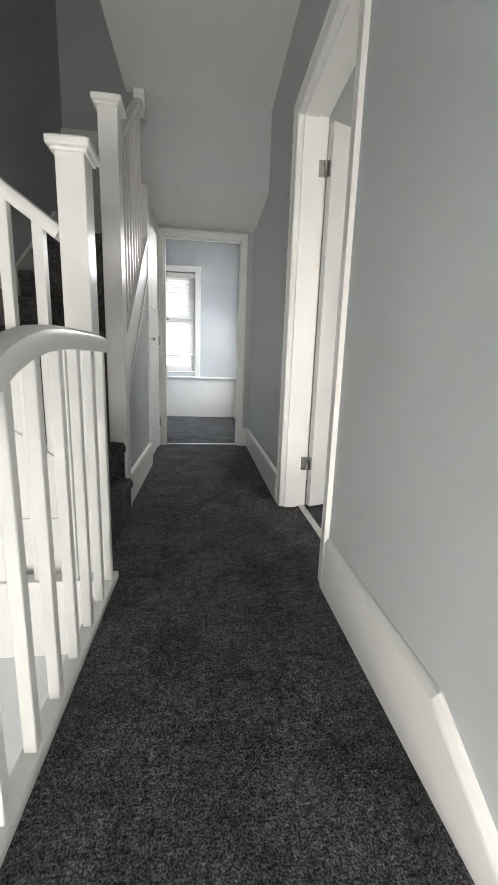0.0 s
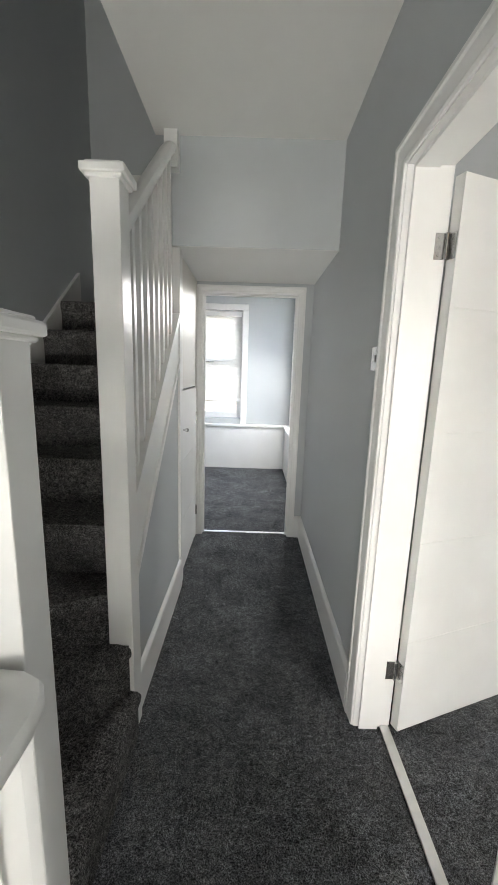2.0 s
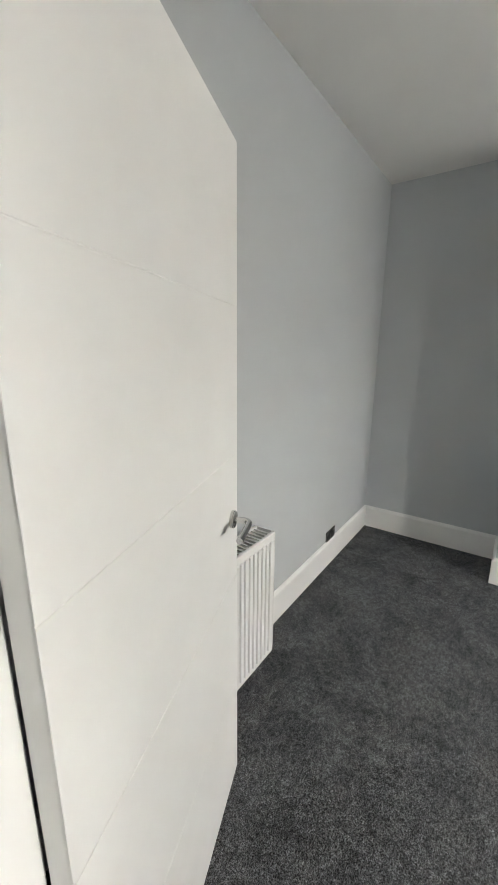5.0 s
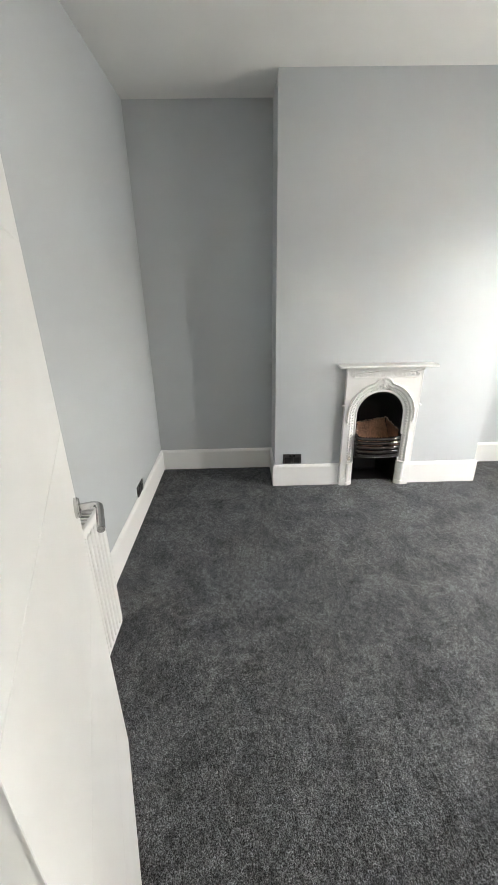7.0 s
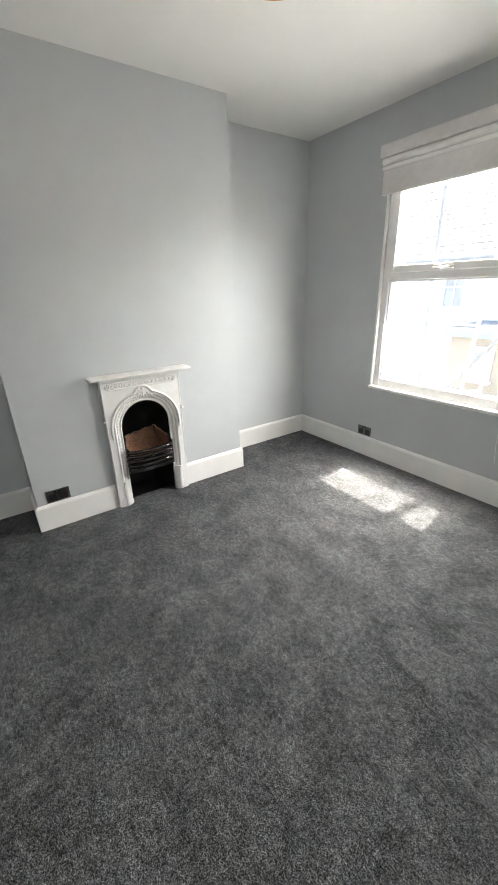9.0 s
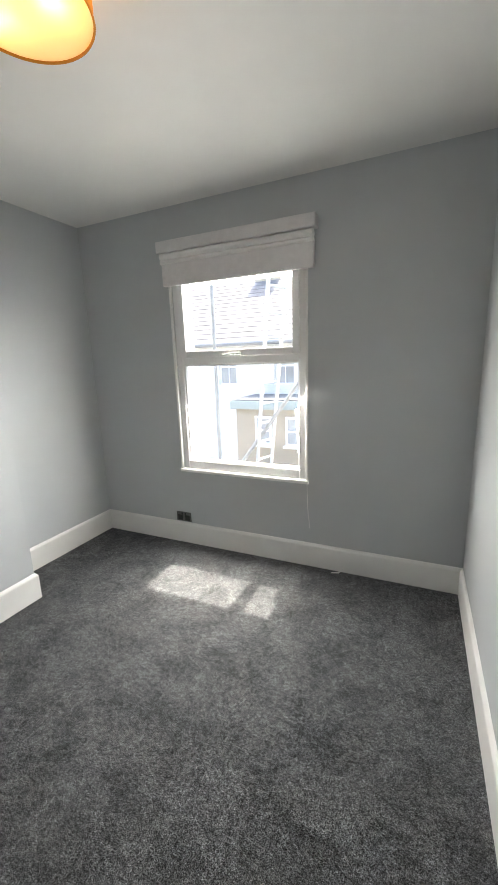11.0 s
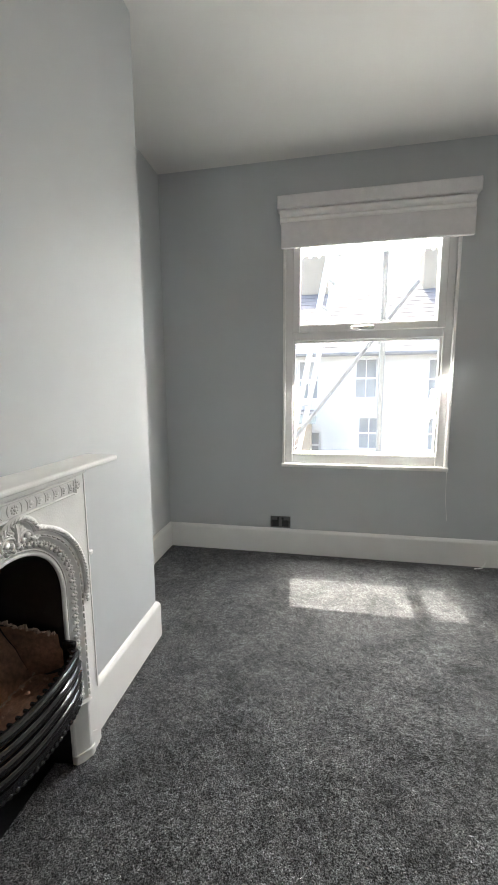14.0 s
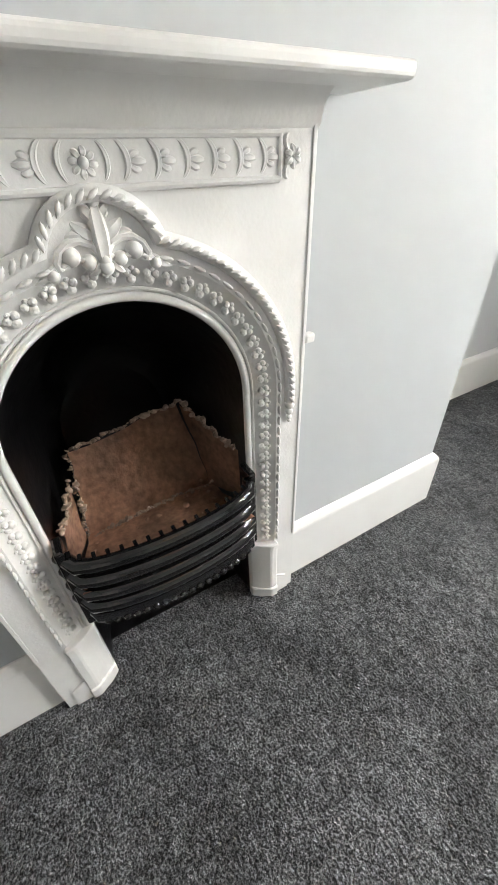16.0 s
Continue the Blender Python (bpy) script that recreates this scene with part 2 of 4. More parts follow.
def add_sweep(bm, path, profile, closed=False, up=Vector((0, 0, 1)), side=None, scales=None):
    """Sweep a closed profile of (across, up) pairs along points."""
    pts = [Vector(p) for p in path]
    rings = []
    n = len(pts)
    for i, p in enumerate(pts):
        a = pts[(i - 1) % n] if closed or i else p
        b = pts[(i + 1) % n] if closed or i < n - 1 else p
        d1 = (p - a).normalized() if (p - a).length > 1e-9 else (b - p).normalized()
        d2 = (b - p).normalized() if (b - p).length > 1e-9 else d1
        t = (d1 + d2).normalized()
        ax = side.copy() if side is not None else t.cross(up).normalized()
        if side is not None:
            u = ax.cross(t).normalized()
        else:
            u = ax.cross(t).normalized()
        k = 1 / max(0.5, (1 + d1.dot(d2)) / 2) ** 0.5
        s = scales[i] if scales else 1.0
        if side is not None:
            rings.append([bm.verts.new(p + ax * (x * s) + u * (y * s * k)) for x, y in profile])
        else:
            flat = abs(t.z) < 0.99 and abs(d1.z) < 1e-4 and abs(d2.z) < 1e-4
            rings.append([bm.verts.new(p + ax * (x * s * (k if flat else 1)) + u * (y * s * (1 if flat else k))) for x, y in profile])
    m = len(profile)
    for i in range(n if closed else n - 1):
        r0, r1 = rings[i], rings[(i + 1) % n]
        for j in range(m):
            bm.faces.new((r0[j], r0[(j + 1) % m], r1[(j + 1) % m], r1[j]))
    if not closed:
        bm.faces.new(rings[0][::-1])
        bm.faces.new(rings[-1])
    return bm


def circle(r, n=10, sx=1.0, sy=1.0):
    return [(r * sx * math.cos(2 * math.pi * i / n), r * sy * math.sin(2 * math.pi * i / n)) for i in range(n)]


def add_cyl(bm, p0, p1, r, n=16, r2=None):
    p0, p1 = Vector(p0), Vector(p1)
    d = p1 - p0
    m = Matrix.Translation((p0 + p1) / 2) @ d.to_track_quat("Z", "Y").to_matrix().to_4x4()
    bmesh.ops.create_cone(bm, cap_ends=True, segments=n, radius1=r, radius2=r if r2 is None else r2, depth=d.length, matrix=m)
    return bm


def add_ball(bm, p, r, sx=1, sy=1, sz=1, u=8, v=6, m=None):
    mm = Matrix.Translation(p) @ (m or Matrix()) @ Matrix.Diagonal((sx, sy, sz, 1))
    bmesh.ops.create_uvsphere(bm, u_segments=u, v_segments=v, radius=r, matrix=mm)
    return bm


def wall(name, label, axis, a0, a1, u0, u1, z0, z1, holes=(), mat=None):
    """A wall of real thickness, a0 to a1 along axis, running u0 to u1, with openings (u, u, z, z) that go through it."""
    bm = bmesh.new()
    us = sorted({u0, u1, *(h[0] for h in holes), *(h[1] for h in holes)})
    for p, q in zip(us, us[1:]):
        cuts = sorted((h[2], h[3]) for h in holes if h[0] <= p and q <= h[1])
        z = z0
        for lo, hi in [*cuts, (z1, z1)]:
            if lo > z + 1e-6:
                if axis == "x":
                    add_box(bm, a0, p, z, a1, q, lo)
                else:
                    add_box(bm, p, a0, z, q, a1, lo)
            z = hi
    bmesh.ops.remove_doubles(bm, verts=bm.verts, dist=1e-5)
    return tagged(part(name, bm, mat or WALL), label, "wall", kind="structure")


SKIRT = [(0, 0), (0.018, 0), (0.018, 0.163), (0.0165, 0.169), (0.0135, 0.174), (0.0085, 0.181), (0.004, 0.1845), (0, 0.185)]


def baseboard(path, h=0.185, side=1, label="white painted moulded skirting board along the wall"):
    """A moulded skirting board along a plan line of (x, y) or (x, y, z) points; the room lies to the right of the line for side 1."""
    prof = [(side * x, y * h / 0.185) for x, y in SKIRT]
    bm = add_sweep(bmesh.new(), [(p[0], p[1], p[2] if len(p) > 2 else 0.0) for p in path], prof)
    return tagged(part("baseboard", bm, WHITE), label, "skirting board", kind="structure")


# ---------------------------------------------------------------- the structure
HX, RX = 0.52, 0.66          # hall face and room face of the wall between them
FX, BX = 3.665, 3.30         # recess wall and chimney breast faces
WY, RY = -1.05, 2.66         # window wall and radiator wall faces
RISE, GO = 0.195, 0.237

wall("wall_hall_east", "light grey painted plaster wall with a doorway", "x", HX, RX, -1.60, 3.88, -2.7, 2.9, [(1.315, 2.15, -0.2, 2.05)])
wall("wall_hall_end", "light grey painted end wall with a doorway", "y", 3.88, 3.98, -0.45, 0.9, 0.0, 2.05, [(-0.350, 0.435, 0.0, 1.99)])
wall("wall_bulkhead", "grey painted bulkhead over the end of the landing", "y", 3.052, 3.16, -0.40, HX, 2.047, 2.9)
wall("wall_stair_west", "grey painted stairwell wall", "x", -1.32, -1.20, -1.60, 4.13, -2.7, 5.0)
wall("wall_stair_end", "grey painted wall at the head of the stairs", "y", 4.03, 4.13, -1.20, -0.38, 0.0, 5.0)
wall("wall_stair_head", "grey painted wall beside the head of the stairs", "x", -0.44, -0.40, 3.10, 4.03, 2.05, 5.0)
wall("wall_upper_storey", "grey painted wall above the landing ceiling", "x", -0.47, -0.40, -1.60, 3.10, 2.72, 5.0)
# closing wall out of view; its opening is added to let light in
wall("wall_stair_back", "unseen grey painted wall behind the lower stairs with an added tall window", "y", -1.75, -1.60, -1.32, RX, -2.7, 5.0, [(-0.95, 0.30, -0.62, 1.10)])
wall("wall_below_landing", "grey painted wall below the landing", "y", 1.46, 1.56, -1.20, HX, -2.7, -0.20)
wall("wall_window", "light grey painted wall with a window", "y", -1.35, WY, RX, 3.95, -3.0, 2.9, [(1.70, 2.78, 0.662, 2.26)])
wall("wall_recess", "light grey painted wall either side of the chimney breast", "x", FX, 3.83, WY, RY, -0.2, 2.9)
wall("wall_chimney_breast", "light grey painted chimney breast above a small fireplace", "x", BX, FX, 0.03, 1.665, 0.0, 2.7, [(0.66, 1.08, 0.0, 0.84)])
wall("wall_radiator", "light grey painted wall behind a radiator", "y", RY, RY + 0.12, RX, 3.83, -0.2, 2.9)
wall("wall_front_far", "blue grey painted wall with a window", "y", 6.25, 6.5, -2.3, 0.9, -3.0, 2.9, [(-1.08, -0.08, 0.70, 2.20)])
wall("wall_front_east", "blue grey painted wall with a window", "x", 0.63, 0.85, 3.98, 6.25, 0.0, 2.9, [(5.05, 6.02, 0.66, 2.36)])
wall("wall_front_west", "grey painted wall", "x", -2.42, -2.30, 3.98, 6.5, 0.0, 2.9)
wall("wall_front_near", "grey painted wall", "y", 4.13, 4.24, -2.30, -0.45, 0.0, 2.9)

ceil_label = "matt white plaster ceiling"
tagged(part("ceiling_landing", box(-0.47, -1.60, 2.575, HX, 3.052, 2.72), CEIL), ceil_label, "ceiling", kind="structure")
tagged(part("ceiling_soffit", box(-0.40, 3.055, 2.0455, HX, 3.88, 2.062), CEIL), "white painted soffit over the end of the landing", "ceiling", kind="structure")
tagged(part("ceiling_bedroom", box(RX, WY, 2.675, FX, RY, 2.82), CEIL), ceil_label, "ceiling", kind="structure")
tagged(part("ceiling_front", box(-2.30, 3.98, 2.66, 0.63, 6.25, 2.8), CEIL), ceil_label, "ceiling", kind="structure")
tagged(part("ceiling_stairwell", box(-1.32, -1.75, 5.0, RX, 4.13, 5.1), CEIL), ceil_label, "ceiling", kind="structure")

floor_label = "charcoal grey twist pile carpet, trodden in patches"
bm = add_prism(bmesh.new(), [(-0.252, 0.40), (HX, 0.40), (HX, 1.315), (0.645, 1.315), (0.645, 2.15), (HX, 2.15), (HX, 3.93), (-0.375, 3.93), (-0.375, 1.44), (-0.252, 1.44)], -0.2, 0.0)
tagged(part("floor_landing", bm, CARPET), floor_label, "carpet", kind="structure")
bm = add_prism(bmesh.new(), [(0.645, 1.316), (RX, 1.316), (RX, WY), (FX, WY), (FX, RY), (RX, RY), (RX, 2.149), (0.645, 2.149)], -0.2, 0.0)
tagged(part("floor_bedroom", bm, CARPET), floor_label, "carpet", kind="structure")
tagged(part("floor_front", box(-2.30, 3.93, -0.2, 0.63, 6.25, -0.001), CARPET), floor_label, "carpet", kind="structure")
tagged(part("floor_ground_storey", box(-1.32, -1.75, -2.8, RX, 4.13, -2.7), CARPET), "dark carpeted floor of the storey below", "carpet", kind="structure")

# skirting boards
baseboard([(HX, 3.88), (HX, 2.205)])
baseboard([(HX, 1.262), (HX, 0.66), (HX, 0.30, -0.22), (HX, -0.60, -0.97)], h=0.205)
baseboard([(HX, 3.88), (0.461, 3.88)], side=-1)
baseboard([(-0.362, 2.12), (-0.362, 3.085)])
baseboard([(RX, 1.262), (RX, WY), (FX, WY), (FX, 0.03), (BX, 0.03), (BX, 0.5705)], side=-1, h=0.185)
baseboard([(BX, 1.1475), (BX, 1.665), (FX, 1.665), (FX, RY), (RX, RY), (RX, 2.21)], side=-1, h=0.185)


# ---------------------------------------------------------------- doorways and doors
def architrave(name, axis, face, out, u0, u1, top, w=0.075, t=0.018, label="white painted moulded door architrave"):
    """A moulded three-sided architrave round an opening u0 to u1 high top, lying on a wall face; out is the side it stands proud to."""
    prof = [(0, 0), (w, 0), (w, t), (w - 0.012, t), (w - 0.018, t * 0.75), (w - 0.03, t * 0.72), (0.014, t * 0.55), (0.008, t * 0.62), (0.003, t * 0.5), (0, t * 0.4)]
    bm = bmesh.new()
    corners = [(u0, 0.0, -1, 0), (u0, top, -1, 1), (u1, top, 1, 1), (u1, 0.0, 1, 0)]
    rings = []
    for u, z, du, dz in corners:
        ring = []
        for a, b in prof:
            uu, zz, d = u + du * a, z + dz * a, face + out * b
            ring.append(bm.verts.new((d, uu, zz) if axis == "x" else (uu, d, zz)))
        rings.append(ring)
    for r0, r1 in zip(rings, rings[1:]):
        for j in range(len(prof)):
            k = (j + 1) % len(prof)
            bm.faces.new((r0[j], r0[k], r1[k], r1[j]))
    bm.faces.new(rings[0])
    bm.faces.new(rings[-1])
    return tagged(part(name, bm, WHITE), label, "door frame", kind="structure")


def lining(name, axis, a0, a1, u0, u1, top, stop, t=0.03):
    """A door lining with its stop bead."""
    bm = bmesh.new()

    def bx(d0, d1, p, q, z0, z1):
        add_box(bm, *((d0, p, z0, d1, q, z1) if axis == "x" else (p, d0, z0, q, d1, z1)))
    bx(a0, a1, u0 - t, u0, 0, top + t)
    bx(a0, a1, u1, u1 + t, 0, top + t)
    bx(a0, a1, u0, u1, top, top + t)
    s0, s1 = stop
    bx(s0, s1, u0, u0 + 0.012, 0, top)
    bx(s0, s1, u1 - 0.012, u1, 0, top)
    bx(s0, s1, u0 + 0.012, u1 - 0.012, top - 0.012, top)
    return tagged(part(name, bm, WHITE), "white painted door lining with a stop bead", "door frame", kind="structure")


lining("door_frame_1", "x", HX, RX, 1.345, 2.12, 2.02, (HX + 0.02, 0.612))
architrave("trim_door_1", "x", HX, -1, 1.34, 2.125, 2.025, w=0.068)
architrave("trim_door_1_inner", "x", RX, 1, 1.34, 2.128, 2.025)
lining("door_frame_2", "y", 3.88, 3.98, -0.320, 0.405, 1.965, (3.91, 3.94))
architrave("trim_door_2", "y", 3.88, -1, -0.323, 0.408, 1.968, w=0.052)
tagged(part("threshold_strip", box(0.625, 1.345, 0.001, 0.662, 2.12, 0.008, 0.003), ALU), "pale aluminium carpet threshold strip in a doorway", "threshold", kind="structure")
tagged(part("threshold_strip", box(-0.320, 3.915, 0.001, 0.405, 3.945, 0.008, 0.003), ALU), "pale aluminium carpet threshold strip in a doorway", "threshold", kind="structure")


def hinge(parent, x, y, z, ang):
    """A butt hinge: two leaves with screw heads and a knuckle."""
    m = pose(x, y, z, 0, 0, ang)
    bm = bmesh.new()
    add_box(bm, -0.034, 0.0005, -0.039, -0.002, 0.003, 0.039, m=m)
    add_cyl(bm, m @ Vector((0.0, -0.004, -0.039)), m @ Vector((0.0, -0.004, 0.039)), 0.006, 12)
    for k in (-0.018, 0.015):
        add_cyl(bm, m @ Vector((0.0, -0.004, k)), m @ Vector((0.0, -0.004, k + 0.002)), 0.0066, 12)
    for k in (-0.026, 0.0, 0.026):
        add_cyl(bm, m @ Vector((-0.02 + (0.006 if k == 0 else 0), 0.0, k)), m @ Vector((-0.02 + (0.006 if k == 0 else 0), -0.0012, k)), 0.0045, 10)
    return part("hinge", bm, CHROME, parent, "brushed chrome butt hinge", True)


def bedroom_door():
    """A flush white door with four routed grooves, standing open into the bedroom."""
    w, h, t, open_by = 0.766, 1.985, 0.038, 20.5
    d = tagged(new("door_1"), "white flush door with four horizontal grooves, standing open", "door", kind="structure")
    d.matrix_world = pose(0.664, 2.125, 0.008, 0, 0, open_by)
    bm = bmesh.new()
    y0, y1 = -t, 0.0
    cuts = [0.395, 0.795, 1.195, 1.60]
    z = 0.0
    add_box(bm, 0.009, y0 + 0.0013, 0, w, y1 - 0.0013, h)
    for c in [*cuts, h]:
        hi = c - 0.001 if c != h else h
        add_box(bm, 0.009, y0, z, w, y0 + 0.006, hi, 0.0008, 1)
        add_box(bm, 0.009, y1 - 0.006, z, w, y1, hi, 0.0008, 1)
        z = c + 0.001
    part("leaf", bm, WHITE, d)
    for side, y in ((-1, y0), (1, y1)):
        bm = bmesh.new()
        x, z = w - 0.055, 1.005
        add_cyl(bm, (x, y, z), (x, y + side * 0.008, z), 0.026, 28)
        add_cyl(bm, (x, y + side * 0.008, z), (x, y + side * 0.011, z), 0.024, 28)
        pts = [(x, y + side * 0.01, z), (x, y + side * 0.04, z), (x - 0.004, y + side * 0.05, z), (x - 0.014, y + side * 0.056, z), (x - 0.03, y + side * 0.057, z - 0.001), (x - 0.115, y + side * 0.057, z - 0.004)]
        add_sweep(bm, pts, circle(0.0095, 14))
        part("door_handle", bm, CHROME, d, "brushed chrome lever handle on a round rose", True)
    bm = box(w, y0 + 0.008, 0.93, w + 0.0015, y1 - 0.008, 1.08)
    part("latch_plate", bm, CHROME, d)
    for z in (0.254, 1.784):
        m = pose(0, 0, z)
        bm = bmesh.new()
        add_box(bm, 0.006, y0 + 0.004, z - 0.039, 0.0105, y1 - 0.002, z + 0.039)
        part("hinge_leaf", bm, CHROME, d)
    return d


bedroom_door()
for z in (0.262, 1.792):
    hinge(tagged(new("door_hinge"), "brushed chrome butt hinge screwed to the door lining", "hinge", "door hinges"), 0.662, 2.1185, z, 0)

# cupboard under the stairs
tagged(part("wall_cupboard", add_slab(bmesh.new(), [(3.08, 0), (3.16, 0), (3.16, 2.05), (3.08, 2.05)], "x", -0.40, -0.352), WHITE), "white painted upright trim at the stair cupboard", "trim", kind="structure")
tagged(part("wall_cupboard_panel", box(-0.42, 3.16, 1.262, -0.372, 3.88, 2.05), material("off_white_panel", (0.66, 0.64, 0.60), 0.5, vary=0.01, scale=3)), "off-white boarded panel above the stair cupboard door", "panel", kind="structure")
cup = tagged(new("door_2"), "small white flush cupboard door under the stairs, shut", "cupboard door", kind="structure")
bm = box(-0.405, 3.165, 0.03, -0.3685, 3.80, 1.252)
z = 0.03
for c in (0.40, 0.80, 1.252):
    add_box(bm, -0.372, 3.165, z, -0.366, 3.80, c - (0.002 if c < 1.2 else 0), 0.0015, 1)
    z = c + 0.002
part("leaf", bm, WHITE, cup)
bm = bmesh.new()
add_cyl(bm, (-0.366, 3.25, 1.0), (-0.350, 3.25, 1.0), 0.007, 14)
add_ball(bm, (-0.342, 3.25, 1.0), 0.014, u=14, v=10)
part("knob", bm, CHROME, cup, "small chrome knob", True)
for z in (0.25, 1.02):
    bm = bmesh.new()
    add_box(bm, -0.366, 3.785, z - 0.04, -0.362, 3.815, z + 0.04)
    add_cyl(bm, (-0.360, 3.80, z - 0.04), (-0.360, 3.80, z + 0.04), 0.005, 10)
    part("hinge", bm, CHROME, cup, "", True)
tagged(part("trim_cupboard", box(-0.42, 3.803, 0, -0.372, 3.88, 1.262), WHITE), "white painted cupboard frame", "trim", kind="structure")


# ---------------------------------------------------------------- the upper stairs
def add_step(bm, pts, z0, z1, nose):
    """A carpeted step on a plan outline, padded and rolled over at its edges."""
    add_prism(bm, pts, z0, z1)
    mid = Vector((sum(p[0] for p in pts), sum(p[1] for p in pts))) / len(pts)
    lip = []
    for k, p in enumerate(pts):
        p, a, b = Vector(p), Vector(pts[k - 1]), Vector(pts[(k + 1) % len(pts)])
        n = ((p - a).orthogonal().normalized() + (b - p).orthogonal().normalized()).normalized()
        lip.append(p + n * (0.014 if n.dot(p - mid) > 0 else -0.014))
    lo = len(bm.verts)
    add_prism(bm, lip, z1 - 2 * nose, z1 + 0.003)
    bm.verts.ensure_lookup_table()
    rim = set(bm.verts[lo:])
    roll = [e for e in bm.edges if all(v in rim for v in e.verts) and abs(e.verts[0].co.z - e.verts[1].co.z) < 1e-6]
    bmesh.ops.bevel(bm, geom=roll, offset=nose * 0.9, segments=5, affect="EDGES", profile=0.5)
    return bm


stairs = thing("staircase", "narrow upper staircase with charcoal carpet and white painted balustrade", "staircase")
PV = (-0.365, 2.15)
XL, XR = -1.18, -0.40
winders = [
    [(-0.322, 2.050), (-0.322, 1.493), (XL, 1.493), (XL, 2.60), (XR - 0.025, 2.60), (XR - 0.025, 2.050)],
    [(-0.350, 2.050), (-0.77, 1.493), (XL, 1.493), (XL, 2.60), (XR - 0.025, 2.60), (XR - 0.025, 2.050)],
    [(-0.425, 2.068), (XL, 1.68), (XL, 2.60), (XR - 0.025, 2.60)],
]
for k, pts in enumerate(winders, 1):
    part("step", add_step(bmesh.new(), pts, RISE * (k - 1) + (0.001 if k == 1 else 0), RISE * k, 0.034), STAIR_CARPET, stairs, "", True)
UPRISE = 0.2015
for k in range(4, 10):
    y = 2.20 + GO * (k - 4)
    y2 = min(4.03, y + GO * 1.6) if k < 9 else 4.03
    part("step", add_step(bmesh.new(), [(XR, y), (XL, y), (XL, y2), (XR, y2)], RISE * 3 + UPRISE * (k - 4) - 0.2, RISE * 3 + UPRISE * (k - 3), 0.034), STAIR_CARPET, stairs, "", True)

# newels with square caps
def newel(x, y, z0, z1, w=0.088):
    bm = box(x - w / 2, y - w / 2, z0, x + w / 2, y + w / 2, z1 - 0.036, 0.003)
    n = part("newel_post", bm, WHITE, stairs)
    bm = bmesh.new()
    add_box(bm, x - w / 2 - 0.022, y - w / 2 - 0.022, z1 - 0.034, x + w / 2 + 0.022, y + w / 2 + 0.022, z1 - 0.008, 0.006)
    add_box(bm, x - w / 2 - 0.010, y - w / 2 - 0.010, z1 - 0.012, x + w / 2 + 0.010, y + w / 2 + 0.010, z1, 0.006)
    add_box(bm, x - w / 2 - 0.010, y - w / 2 - 0.010, z1 - 0.044, x + w / 2 + 0.010, y + w / 2 + 0.010, z1 - 0.032, 0.004)
    part("cap", bm, WHITE, n)
    return n


newel(-0.352, 1.448, -0.30, 1.472)
newel(-0.378, 2.095, 0.0, 1.972)
part("newel_post", box(-0.415, 2.99, 2.40, -0.345, 3.055, 2.574, 0.003), WHITE, stairs)

# raked string, capping and spandrel
SL = RISE / GO
def rake(y, z):
    return z + (y - 2.14) * SL


y0, y1 = 2.14, 3.085
bm = add_slab(bmesh.new(), [(y0, 0.56), (y0, 0.84), (y1, 1.67), (y1, 1.44)], "x", -0.412, -0.362)
part("string", bm, WHITE, stairs)
bm = add_slab(bmesh.new(), [(y0, 0.83), (y0, 0.875), (y1, 1.705), (y1, 1.66)], "x", -0.42, -0.352)
part("base_rail", bm, WHITE, stairs)
bm = add_slab(bmesh.new(), [(y0, 0.53), (y0, 0.562), (y1, 1.442), (y1, 1.41)], "x", -0.40, -0.352)
part("bead", bm, WHITE, stairs)
tagged(part("wall_spandrel", add_slab(bmesh.new(), [(y0, 0.0), (y0, 0.562), (y1, 1.442), (y1, 0.0)], "x", -0.41, -0.367), WALL), "grey painted spandrel wall below the stair string", "wall", kind="structure")
RAILP = [(-0.028, -0.012), (-0.024, -0.022), (0.024, -0.022), (0.028, -0.012), (0.030, 0.004), (0.024, 0.018), (0.010, 0.025), (-0.010, 0.025), (-0.024, 0.018), (-0.030, 0.004)]
ya, yb = 2.14, 3.0
part("handrail", add_sweep(bmesh.new(), [(-0.385, ya, 1.80), (-0.385, 2.9, rake(2.9, 1.80)), (-0.385, 2.99, rake(2.99, 1.80) - 0.01)], RAILP), WHITE, stairs, "", True)
for i in range(9):
    y = 2.21 + i * 0.092
    part("spindle", box(-0.399, y - 0.014, 0.86 + (y - 2.14) * 0.878, -0.371, y + 0.014, rake(y, 1.79), 0.002, 1), WHITE, stairs)

# wall string with a moulded top on the far side
bm = add_slab(bmesh.new(), [(1.50, 0.30), (1.95, 0.60), (2.25, 0.90), (3.69, rake(3.69, 0.90 - 0.11 * SL) - 0.05), (3.69, 1.80), (2.25, 0.55), (1.95, 0.2), (1.50, 0.0)], "x", -1.20, -1.178)
part("wall_string", bm, WHITE, stairs)
part("wall_string", add_slab(bmesh.new(), [(-1.178, 1.70), (-0.44, 1.60), (-0.44, 1.73), (-1.178, 2.13)], "y", 4.008, 4.03), WHITE, stairs)

